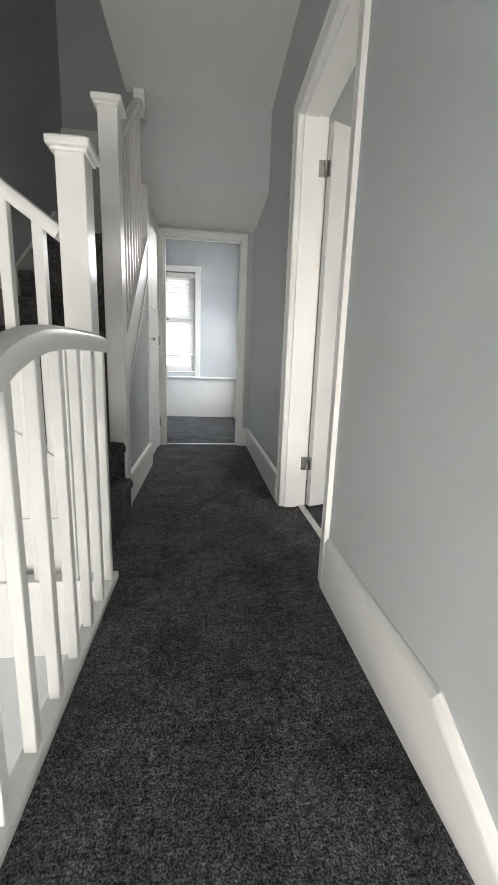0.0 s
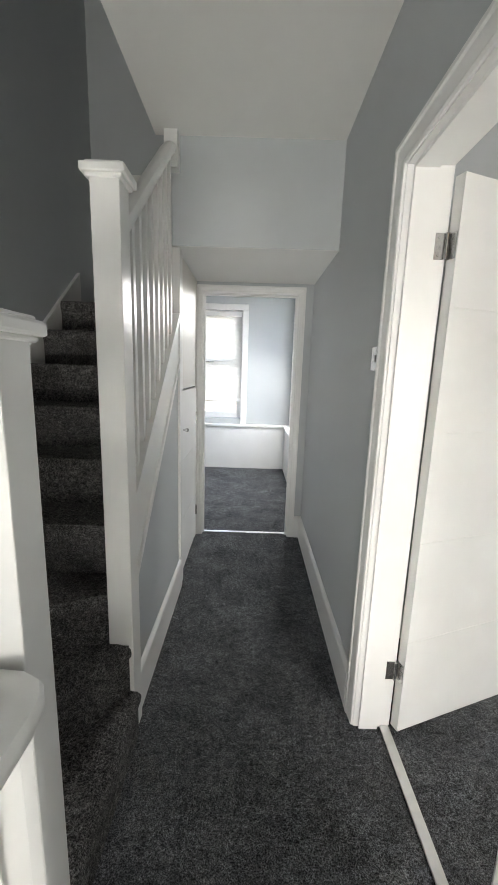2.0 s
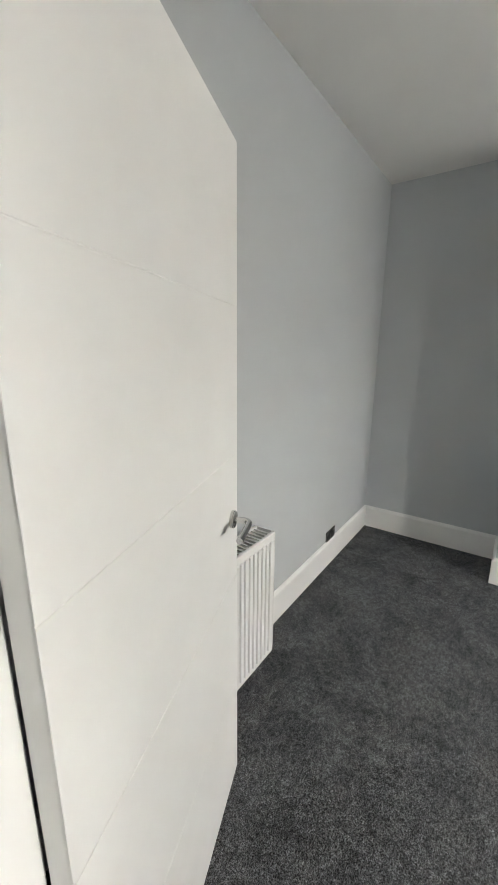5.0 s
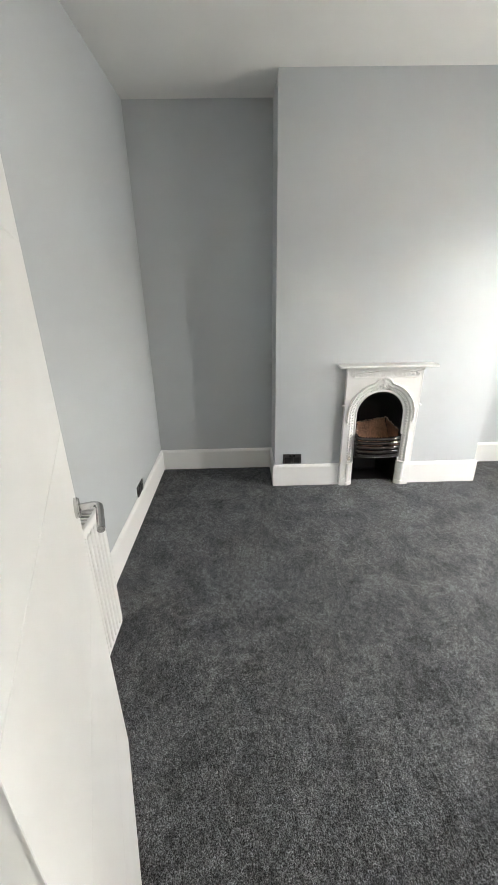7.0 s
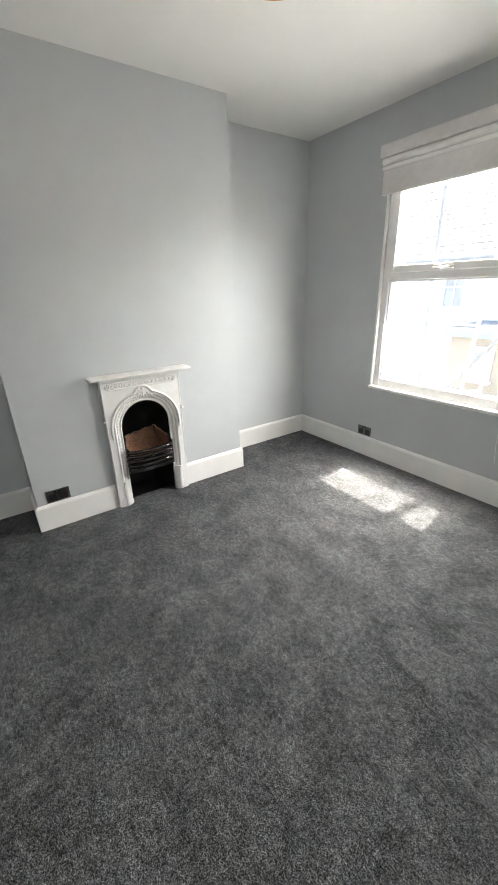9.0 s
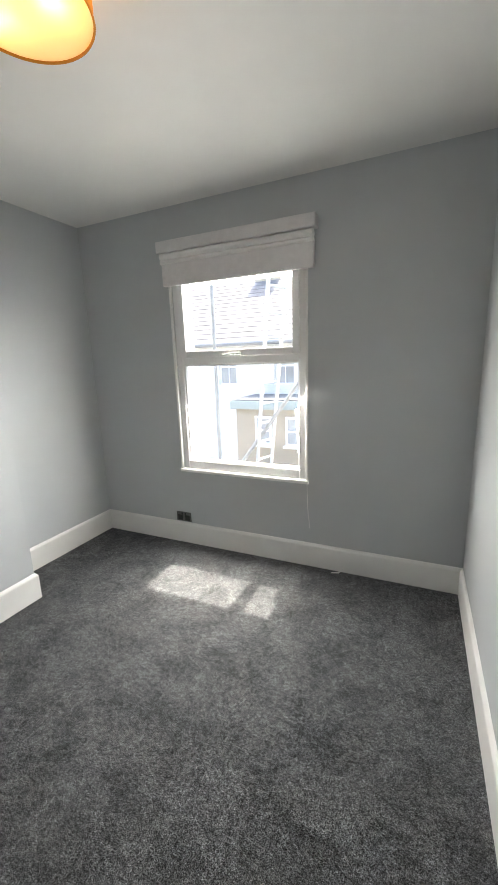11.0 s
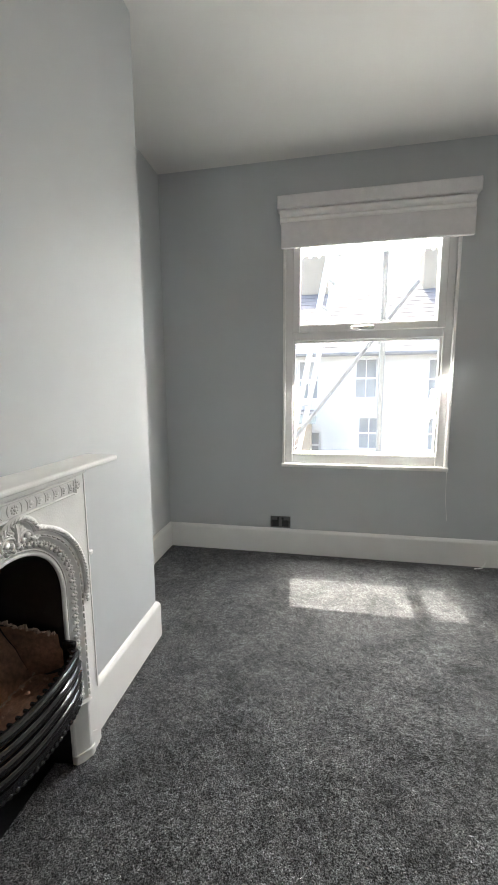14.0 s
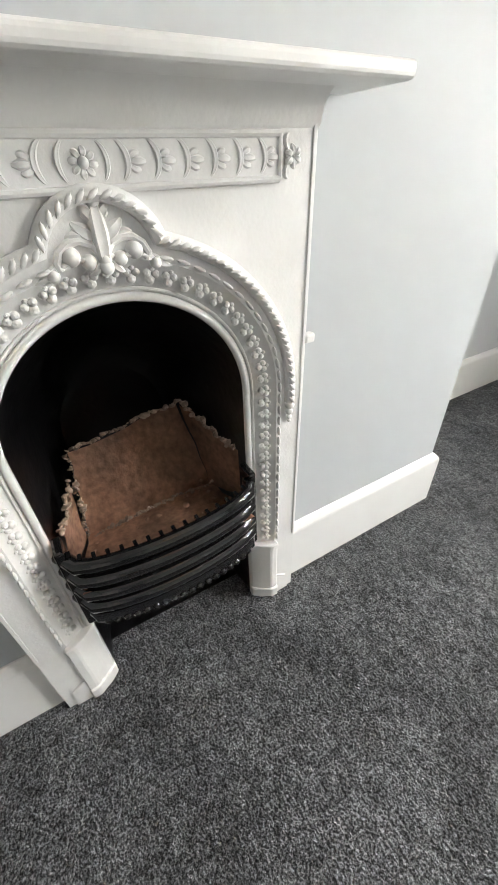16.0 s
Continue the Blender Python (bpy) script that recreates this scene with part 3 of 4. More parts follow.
# raked balustrade over the lower stairwell, from the first newel to the wall
SW = 0.72
part("handrail", add_sweep(bmesh.new(), [(-0.406, 1.455, 1.205), (-1.20, 1.455, 1.205 + 0.794 * SW)], RAILP), WHITE, stairs, "", True)
for i in range(7):
    x = -0.475 - i * 0.105
    part("spindle", box(x - 0.017, 1.438, 0.42 + (-0.406 - x) * SW, x + 0.017, 1.472, 1.19 + (-0.406 - x) * SW, 0.002, 1), WHITE, stairs)
bm = add_slab(bmesh.new(), [(-0.406, 0.36), (-0.406, 0.42), (-1.20, 0.42 + 0.794 * SW), (-1.20, 0.36 + 0.794 * SW)], "y", 1.425, 1.485)
part("base_rail", bm, WHITE, stairs)
bm = add_slab(bmesh.new(), [(-0.406, -0.27), (-0.406, 0.37), (-1.20, 0.37 + 0.794 * SW), (-1.20, -0.27)], "y", 1.435, 1.462)
part("apron_panel", bm, WHITE, stairs)
part("apron_moulding", box(-1.20, 1.424, 0.205, -0.406, 1.436, 0.228, 0.003), WHITE, stairs)

# ---------------------------------------------------------------- the landing balustrade and the lower stairs
bal = thing("balustrade", "white painted landing balustrade with a rounded handrail", "balustrade")
ramp = [(-0.275, 1.36, 0.855), (-0.275, 1.20, 0.855), (-0.275, 1.05, 0.852), (-0.275, 0.95, 0.848), (-0.275, 0.86, 0.838), (-0.275, 0.78, 0.820), (-0.275, 0.72, 0.799), (-0.275, 0.64, 0.758), (-0.275, 0.55, 0.692), (-0.275, 0.4, 0.57), (-0.275, -0.6, -0.25)]
RAIL2 = [(x * 1.12, y * 1.1) for x, y in RAILP]
bm = add_sweep(bmesh.new(), [(-1.20, 1.37, 0.855), (-0.34, 1.37, 0.855), (-0.312, 1.368, 0.855), (-0.290, 1.358, 0.855), (-0.279, 1.340, 0.855), (-0.275, 1.315, 0.855), *ramp[1:]], RAIL2)
part("handrail", bm, WHITE, bal, "", True)
def edge_z(y):
    return 0.0 if y > 0.5 else (y - 0.5) * SL
def rail_z(y):
    """Height of the handrail's middle at y."""
    for (_, ya, za), (_, yb, zb) in zip(ramp, ramp[1:]):
        if yb <= y <= ya:
            return zb + (za - zb) * (y - yb) / (ya - yb)
    return ramp[0][2]


for i in range(14):
    y = 1.35 - i * 0.126
    top = rail_z(y) - 0.012
    part("spindle", box(-0.288, y - 0.013, edge_z(y) + 0.02, -0.262, y + 0.013, top, 0.002, 1), WHITE, bal)
for i in range(7):
    x = -0.40 - i * 0.118
    part("spindle", box(x - 0.016, 1.354, 0.02, x + 0.016, 1.386, 0.84, 0.002, 1), WHITE, bal)
part("base_rail", add_sweep(bmesh.new(), [(-0.275, 1.40, 0.0), (-0.275, 0.5, 0.0), (-0.275, 0.42, -0.07), (-0.275, -0.6, -0.90)], [(-0.024, -0.22), (0.022, -0.22), (0.022, 0.018), (0.018, 0.024), (-0.020, 0.024), (-0.024, 0.018)]), WHITE, bal)
part("base_rail", box(-1.20, 1.340, -0.28, -0.299, 1.400, 0.022, 0.004), WHITE, bal)
part("apron_shelf", box(-1.20, 1.400, -0.28, -0.398, 1.435, -0.03), WHITE, bal)

low = thing("lower_staircase", "lower staircase with charcoal carpet leading up to the landing", "staircase")
for k in range(1, 6):
    y = 0.40 - GO * (k - 1)
    part("step", add_step(bmesh.new(), [(-0.25, y - GO), (HX, y - GO), (HX, y), (-0.25, y)], -RISE * k - 0.2, -RISE * k, 0.034), STAIR_CARPET, low, "", True)
part("half_landing", box(-1.20, -1.60, -RISE * 5 - 0.25, HX, 0.40 - GO * 5 - 0.001, -RISE * 5), STAIR_CARPET, low)


# ---------------------------------------------------------------- windows
def sash_window(name, label, axis, glass, u0, u1, z0, z1, out, mid=0.55, vent=0.05, sill=None):
    """A white two-light window: an outer frame, a fixed light below and a hung vent above, with real panes. out is the way outdoors."""
    w = tagged(new(name), label, "window", kind="structure")

    def bx(bm, p, q, za, zb, d0, d1, bev=0.004):
        a, b = sorted((glass + out * d0, glass + out * d1))
        add_box(bm, *((p, a, za, q, b, zb) if axis == "y" else (a, p, za, b, q, zb)), bev, 1)
    f = 0.055
    zm = z0 + (z1 - z0) * mid
    bm = bmesh.new()
    for p, q, za, zb in ((u0, u0 + f, z0, z1), (u1 - f, u1, z0, z1), (u0 + f, u1 - f, z0, z0 + f + 0.02), (u0 + f, u1 - f, z1 - f, z1), (u0 + f, u1 - f, zm - 0.03, zm + 0.03)):
        bx(bm, p, q, za, zb, -0.035, 0.035)
    frame_ob = part("window_frame", bm, UPVC, w)
    bm = bmesh.new()
    a, b, c, d = u0 + f - 0.006, u1 - f + 0.006, zm + 0.024, z1 - f + 0.006
    for p, q, za, zb in ((a, a + vent, c, d), (b - vent, b, c, d), (a + vent, b - vent, c, c + vent), (a + vent, b - vent, d - vent, d)):
        bx(bm, p, q, za, zb, -0.05, 0.02)
    part("vent_sash", bm, UPVC, w)
    bm = bmesh.new()
    bx(bm, (a + b) / 2 - 0.05, (a + b) / 2 + 0.05, c + 0.008, c + 0.03, -0.066, -0.05)
    bx(bm, (a + b) / 2 - 0.012, (a + b) / 2 + 0.10, c + 0.014, c + 0.026, -0.085, -0.066)
    part("window_handle", bm, CHROME, w, "slim metal window handle")
    bm = bmesh.new()
    for p, q, za, zb in ((u0 + f, u0 + f + 0.012, z0 + f + 0.02, zm - 0.03), (u1 - f - 0.012, u1 - f, z0 + f + 0.02, zm - 0.03), (u0 + f + 0.012, u1 - f - 0.012, z0 + f + 0.02, z0 + f + 0.032), (u0 + f + 0.012, u1 - f - 0.012, zm - 0.042, zm - 0.03)):
        bx(bm, p, q, za, zb, -0.02, 0.02, 0.002)
    part("glazing_bead", bm, UPVC, w)
    for za, zb, g in ((z0 + f + 0.03, zm - 0.04, 0.0), (c + vent - 0.002, d - vent + 0.002, -0.012)):
        bm = bmesh.new()
        bx(bm, u0 + f + (0.01 if g == 0 else vent - 0.008), u1 - f - (0.01 if g == 0 else vent - 0.008), za, zb, g - 0.003, g + 0.003, 0)
        p = part("pane", bm, GLASS, w)
        p.visible_shadow = False
    if sill:
        bm = bmesh.new()
        bx(bm, u0 - 0.02, u1 + 0.02, z0 - 0.022, z0 + 0.004, *sill)
        part("window_sill", bm, WHITE, w)
    return w


sash_window("window_1", "white framed two-light window with an awning vent, undressed glass", "y", -1.105, 1.706, 2.776, 0.672, 2.25, -1, mid=0.563, sill=(-0.072, 0.03))
sash_window("window_2", "white framed window behind a venetian blind", "y", 6.34, -1.07, -0.085, 0.71, 2.19, 1, mid=0.5)
sash_window("window_3", "white framed side window", "x", 0.74, 5.06, 6.01, 0.67, 2.35, 1, mid=0.5)
# unseen window, added to fill the opening that lights the landing
sash_window("window_4_unseen", "white framed window at the half landing, unseen and added for light", "y", -1.67, -0.94, 0.29, -0.61, 1.09, -1, mid=0.6)

# narrow beads round the bedroom window
bm = bmesh.new()
for p, q, za, zb in ((1.690, 1.708, 0.66, 2.26), (2.774, 2.792, 0.66, 2.26)):
    add_box(bm, p, WY - 0.02, za, q, WY + 0.006, zb, 0.003, 1)
add_box(bm, 1.708, WY - 0.02, 2.246, 2.774, WY + 0.006, 2.262, 0.003, 1)
tagged(part("trim_window_1", bm, WHITE), "white painted bead round the window", "trim", kind="structure")


# the roman blind, drawn up
def roman_blind():
    b = thing("roman_blind", "pale grey fabric blind drawn up above a window", "blind")
    x0, x1 = 1.625, 2.822
    part("headrail", box(x0 - 0.004, WY + 0.004, 2.345, x1 + 0.006, WY + 0.085, 2.425, 0.008), FABRIC, b)
    for i, (z0, z1, d) in enumerate(((2.295, 2.345, 0.062), (2.262, 2.300, 0.055))):
        bm = add_sweep(bmesh.new(), [(x0 + 0.02, WY + 0.012 + d / 2, (z0 + z1) / 2), (x1 - 0.012, WY + 0.012 + d / 2, (z0 + z1) / 2 + 0.004)], [(d / 2 * math.cos(a), (z1 - z0) / 2 * math.sin(a)) for a in [k * math.pi / 8 for k in range(16)]])
        part("fold", bm, LINING, b, "white rolled lining", True)
    part("hem_panel", box(x0 + 0.012, WY + 0.03, 2.115, x1 - 0.018, WY + 0.058, 2.272, 0.006), FABRIC, b)
    bm = add_sweep(bmesh.new(), [(1.698, WY + 0.012, 2.3), (1.698, WY + 0.012, 0.7), (1.69, WY + 0.012, 0.45), (1.675, WY + 0.012, 0.31)], circle(0.0016, 6), up=Vector((0, 1, 0)))
    part("cord", bm, WHITE, b)
    return b


roman_blind()


# ---------------------------------------------------------------- front room seen through the doorway
bm = bmesh.new()
for x0, x1, z0, z1 in ((-0.085, 0.0, 0.62, 2.20), (-1.15, -1.07, 0.62, 2.20)):
    add_box(bm, x0, 6.225, z0, x1, 6.25, z1, 0.004)
add_box(bm, -1.15, 6.222, 2.19, 0.0, 6.25, 2.27, 0.004)
tagged(part("trim_window_2", bm, WHITE), "white painted window architrave", "trim", kind="structure")
bm = bmesh.new()
add_box(bm, -2.30, 6.14, 0.0, 0.55, 6.25, 0.60)
add_box(bm, -2.30, 6.12, 0.60, 0.55, 6.25, 0.63, 0.006)
tagged(part("boxed_panel", bm, WHITE), "white painted boxed panel with a sill below the windows", "panelling", kind="structure")
bm = bmesh.new()
add_box(bm, 0.55, 4.6, 0.0, 0.63, 6.25, 0.60)
add_box(bm, 0.53, 4.6, 0.60, 0.63, 6.25, 0.63, 0.006)
add_box(bm, 0.605, 6.02, 0.63, 0.63, 6.10, 2.36, 0.004)
tagged(part("boxed_panel", bm, WHITE), "white painted boxed panel below the side window", "panelling", kind="structure")
ven = thing("venetian_blind", "white venetian blind let down over a window", "blind")
part("headrail", box(-1.065, 6.24, 2.11, -0.09, 6.29, 2.17, 0.003), WHITE, ven)
n = 30
slat = mesh_of("slat", add_box(bmesh.new(), -0.485, -0.024, -0.0012, 0.485, 0.024, 0.0012), SLAT)
for i in range(n):
    s = new("slat", slat)
    s.parent = ven
    s.matrix_world = pose(-0.5775, 6.265, 0.985 + i * 0.0385, 55)
part("bottom_rail", box(-1.062, 6.25, 0.935, -0.093, 6.28, 0.96, 0.003), WHITE, ven)


# ---------------------------------------------------------------- ceiling lamp
lamp = thing("ceiling_lamp", "lit amber fabric drum ceiling lamp with a pale diffuser", "lamp")
LX, LY, LR, LZ = 1.995, 0.655, 0.180, 2.468
bm = bmesh.new()
N = 64
for r, z0, z1 in ((LR, LZ, LZ + 0.128),):
    a = [bm.verts.new((LX + r * math.cos(2 * math.pi * i / N), LY + r * math.sin(2 * math.pi * i / N), z0)) for i in range(N)]
    b = [bm.verts.new((LX + r * math.cos(2 * math.pi * i / N), LY + r * math.sin(2 * math.pi * i / N), z1)) for i in range(N)]
    for i in range(N):
        bm.faces.new((a[i], a[(i + 1) % N], b[(i + 1) % N], b[i]))
part("shade", bm, SHADE, lamp, "amber fabric drum", True)
bm = add_sweep(bmesh.new(), [(LX + LR * math.cos(2 * math.pi * i / N), LY + LR * math.sin(2 * math.pi * i / N), LZ) for i in range(N)], circle(0.003, 6), closed=True)
part("rim", bm, SHADE, lamp)
part("diffuser", add_cyl(bmesh.new(), (LX, LY, LZ + 0.004), (LX, LY, LZ + 0.007), LR - 0.003, 64), DIFFUSER, lamp, "pale frosted diffuser")
part("ceiling_plate", add_cyl(bmesh.new(), (LX, LY, 2.645), (LX, LY, 2.675), 0.06, 32), WHITE, lamp)
for sx in (-1, 1):
    bx, by = LX + sx * 0.085, LY + sx * 0.02
    bm = bmesh.new()
    add_ball(bm, (bx, by, LZ + 0.075), 0.028, u=16, v=10)
    part("bulb", bm, BULB, lamp)
    part("lamp_holder", add_cyl(bmesh.new(), (bx, by, LZ + 0.10), (LX + sx * 0.03, by, 2.65), 0.012, 12), WHITE, lamp)
    p = new("bulb_light", bpy.data.lights.new("bulb_light", "POINT"))
    p.data.energy, p.data.color, p.data.shadow_soft_size = LAMP_WATTS, (1.0, 0.48, 0.11), 0.03
    p.location = (bx, by, LZ + 0.045)


# ---------------------------------------------------------------- the fireplace
fire = thing("fireplace", "small white cast iron fireplace with an arch and black grate", "fireplace")
CY, CZ, PX = 0.859, 0.599, 3.262
AR = 0.180
OUT = Vector((-1, 0, 0))


def arch_path(r, z0, n=40, x=PX):
    """Up one leg, round the arch and down the other, r from the arch's centre."""
    pts = [(x, CY - r, z0 + (CZ - z0) * i / 8) for i in range(8)]
    pts += [(x, CY - r * math.cos(math.pi * i / n), CZ + r * math.sin(math.pi * i / n)) for i in range(n + 1)]
    return pts + [(x, CY + r, CZ - (CZ - z0) * (i + 1) / 8) for i in range(8)]


def along(path, step):
    """Evenly spaced points and directions on a path."""
    pts = [Vector(p) for p in path]
    acc, want, out = 0.0, step / 2, []
    for a, b in zip(pts, pts[1:]):
        d = (b - a).length
        while want <= acc + d:
            out.append((a + (b - a) * ((want - acc) / d), (b - a).normalized()))
            want += step
        acc += d
    return out


def turn_to(t, normal=OUT):
    """A frame with x along t, z out of the plate."""
    y = normal.cross(t).normalized()
    return Matrix((t, y, normal)).transposed().to_4x4()


RB, DEEP = AR + 0.049, 0.027    # the arch's front edge, and how far its splayed band runs back
pts = [(CY + 0.283, 0.0), (CY + 0.283, 0.955), (CY - 0.283, 0.955), (CY - 0.283, 0.0), (CY - RB, 0.0)]
pts += [(CY - RB * math.cos(math.pi * i / 40), CZ + RB * math.sin(math.pi * i / 40)) for i in range(41)] + [(CY + RB, 0.0)]
part("surround", add_slab(bmesh.new(), pts, "x", PX, BX + 0.02), IRON_W, fire)
# mouldings round the arch
def splay(u):
    """Radius and depth of the hollow band, from the front edge (0) to the lip (1)."""
    return RB + (AR - RB) * u, PX + DEEP * (1 - (1 - u) ** 1.6)


bm = bmesh.new()
rings = [[bm.verts.new(p) for p in arch_path(splay(u / 6)[0], 0.0, x=splay(u / 6)[1])] for u in range(7)]
rings.append([bm.verts.new(p) for p in arch_path(AR, 0.0, x=BX + 0.02)])
for r0, r1 in zip(rings, rings[1:]):
    for k in range(len(r0) - 1):
        bm.faces.new((r0[k], r0[k + 1], r1[k + 1], r1[k]))
part("arch_band", bm, IRON_W, fire, "", True)
part("arch_lip", add_sweep(bmesh.new(), arch_path(AR + 0.004, 0.0, x=PX + DEEP - 0.002), circle(0.0062, 10), side=OUT), IRON_W, fire, "", True)
part("arch_fillet", add_sweep(bmesh.new(), arch_path(splay(0.72)[0], 0.20, x=splay(0.72)[1] - 0.001), circle(0.0026, 8), side=OUT), IRON_W, fire, "", True)
bm = bmesh.new()
for i, (p, t) in enumerate(along(arch_path(splay(0.36)[0], 0.21, x=splay(0.36)[1]), 0.0235)):
    m = turn_to(t)
    for dx, dy, r in ((0, 0.0045, 0.0062), (-0.0052, -0.003, 0.0052), (0.0052, -0.003, 0.0052), (0, -0.0085, 0.0036)):
        add_ball(bm, p + m.to_3x3() @ Vector((dx, dy, 0.0022 - dy * 0.35)), r, u=8, v=6)
part("berry_moulding", bm, IRON_W, fire, "row of cast berries", True)
bm = bmesh.new()
for p, t in along(arch_path(AR + 0.054, 0.21), 0.0225):
    add_ball(bm, p + OUT * 0.0015, 0.0095, 1.0, 0.32, 0.5, m=turn_to(t))
part("bead_moulding", bm, IRON_W, fire, "row of long cast beads", True)
# outer rope moulding with a raised crest
R2, LZ2, LR2 = 0.253, 0.824, 0.066
th = math.asin((R2 * R2 + (LZ2 - CZ) ** 2 - LR2 * LR2) / (2 * R2 * (LZ2 - CZ)))
half = [(CY - R2, 0.572), (CY - R2, 0.59)] + [(CY - R2 * math.cos(th * i / 24), CZ + R2 * math.sin(th * i / 24)) for i in range(25)]
la = math.atan2(CZ + R2 * math.sin(th) - LZ2, R2 * math.cos(th))
half += [(CY - LR2 * math.cos(la + (math.pi / 2 - la) * i / 10), LZ2 + LR2 * math.sin(la + (math.pi / 2 - la) * i / 10)) for i in range(1, 11)]
rope = half + [(2 * CY - y, z) for y, z in half[-2::-1]]
rope3 = [(PX, y, z) for y, z in rope]
part("rope_moulding", add_sweep(bmesh.new(), rope3, [(0, -0.009), (0.008, -0.009), (0.013, -0.004), (0.014, 0.001), (0.009, 0.007), (0, 0.008)], side=OUT), IRON_W, fire, "", True)
bm = bmesh.new()
for p, t in along(rope3, 0.0125):
    m = turn_to(t) @ pose(0, 0, 0, 0, 0, 38)
    add_ball(bm, p + OUT * 0.0115, 0.0085, 1.0, 0.42, 0.5, u=8, v=6, m=m)
part("rope_twist", bm, IRON_W, fire, "", True)
for s in (-1, 1):
    bm = bmesh.new()
    for k, (z, r) in enumerate(((0.566, 0.009), (0.552, 0.007), (0.541, 0.005), (0.533, 0.0035))):
        add_ball(bm, (PX - 0.005, CY + s * R2, z), r, u=10, v=8)
    part("drop_ornament", bm, IRON_W, fire, "", True)
# acanthus crest
def add_leaf(bm, pts, width, rise, n=12, round_tip=False):
    """A low tapered leaf along a curve of (y, z) points given from the crest's middle."""
    c = [Vector((0, p[0], p[1])) for p in pts]
    at = []
    for i in range(n + 1):
        u = i / n
        q = list(c)
        while len(q) > 1:
            q = [p.lerp(r, u) for p, r in zip(q, q[1:])]
        at.append(q[0])
    rings = []
    for i, p in enumerate(at):
        u = i / n
        t = (at[min(i + 1, n)] - at[max(i - 1, 0)]).normalized()
        y = OUT.cross(t)
        w = width * max(0.06, math.sin(math.pi * (0.10 + 0.88 * u)) ** 0.75)
        h = rise * max(0.15, math.sin(math.pi * (0.12 + 0.84 * u)))
        rings.append([bm.verts.new(p + y * (w * math.cos(math.pi * k / 6)) + OUT * (h * (math.sin(math.pi * k / 6) - (0.25 if k == 3 else 0)) - 0.001)) for k in range(7)])
    for r0, r1 in zip(rings, rings[1:]):
        for k in range(6):
            bm.faces.new((r0[k], r1[k], r1[k + 1], r0[k + 1]))
    return bm


crest = bmesh.new()
for s in (-1, 1):
    # lobed side leaves
    for pts, w, h in (([(0.004, 0.020), (0.010, 0.030), (0.020, 0.032), (0.026, 0.042)], 0.0085, 0.009),
                      ([(0.010, 0.024), (0.020, 0.024), (0.028, 0.030), (0.036, 0.026)], 0.0070, 0.008),
                      ([(0.001, 0.034), (0.006, 0.048), (0.010, 0.054), (0.016, 0.052)], 0.0070, 0.009),
                      ([(0.004, 0.002), (0.010, -0.004), (0.014, -0.010), (0.020, -0.011)], 0.0050, 0.007),
                      ([(0.046, 0.004), (0.054, 0.000), (0.062, -0.010), (0.076, -0.012)], 0.0062, 0.007)):
        add_leaf(crest, [(s * y, z) for y, z in pts], w, h)
    # an arching stem over two berries
    arc = [(PX - 0.002, CY + s * y, 0.829 + z) for y, z in ((0.003, 0.010), (0.010, 0.019), (0.022, 0.024), (0.034, 0.023), (0.044, 0.016), (0.049, 0.006), (0.047, -0.002))]
    tmp = [Vector(p) - Vector((PX + 0.0005, CY, 0.829)) for p in arc]
    add_sweep(crest, tmp, circle(0.0042, 8), side=OUT)
    for y, z, r in ((0.034, 0.010, 0.0100), (0.017, 0.003, 0.0080), (0.056, -0.006, 0.0070)):
        add_ball(crest, (-0.001, s * y, z), r, u=12, v=8)
add_leaf(crest, [(0.0, -0.010), (0.0, 0.020), (0.0, 0.044), (0.0, 0.068)], 0.0105, 0.014)
for z, r in ((-0.004, 0.0085), (0.004, 0.0075), (0.060, 0.0085)):
    add_ball(crest, (-0.002, 0.0, z), r, u=12, v=8)
bmesh.ops.translate(crest, verts=crest.verts, vec=(PX + 0.0005, CY, 0.826))
part("crest", crest, IRON_W, fire, "cast acanthus crest", True)["kind"] = "stuff"
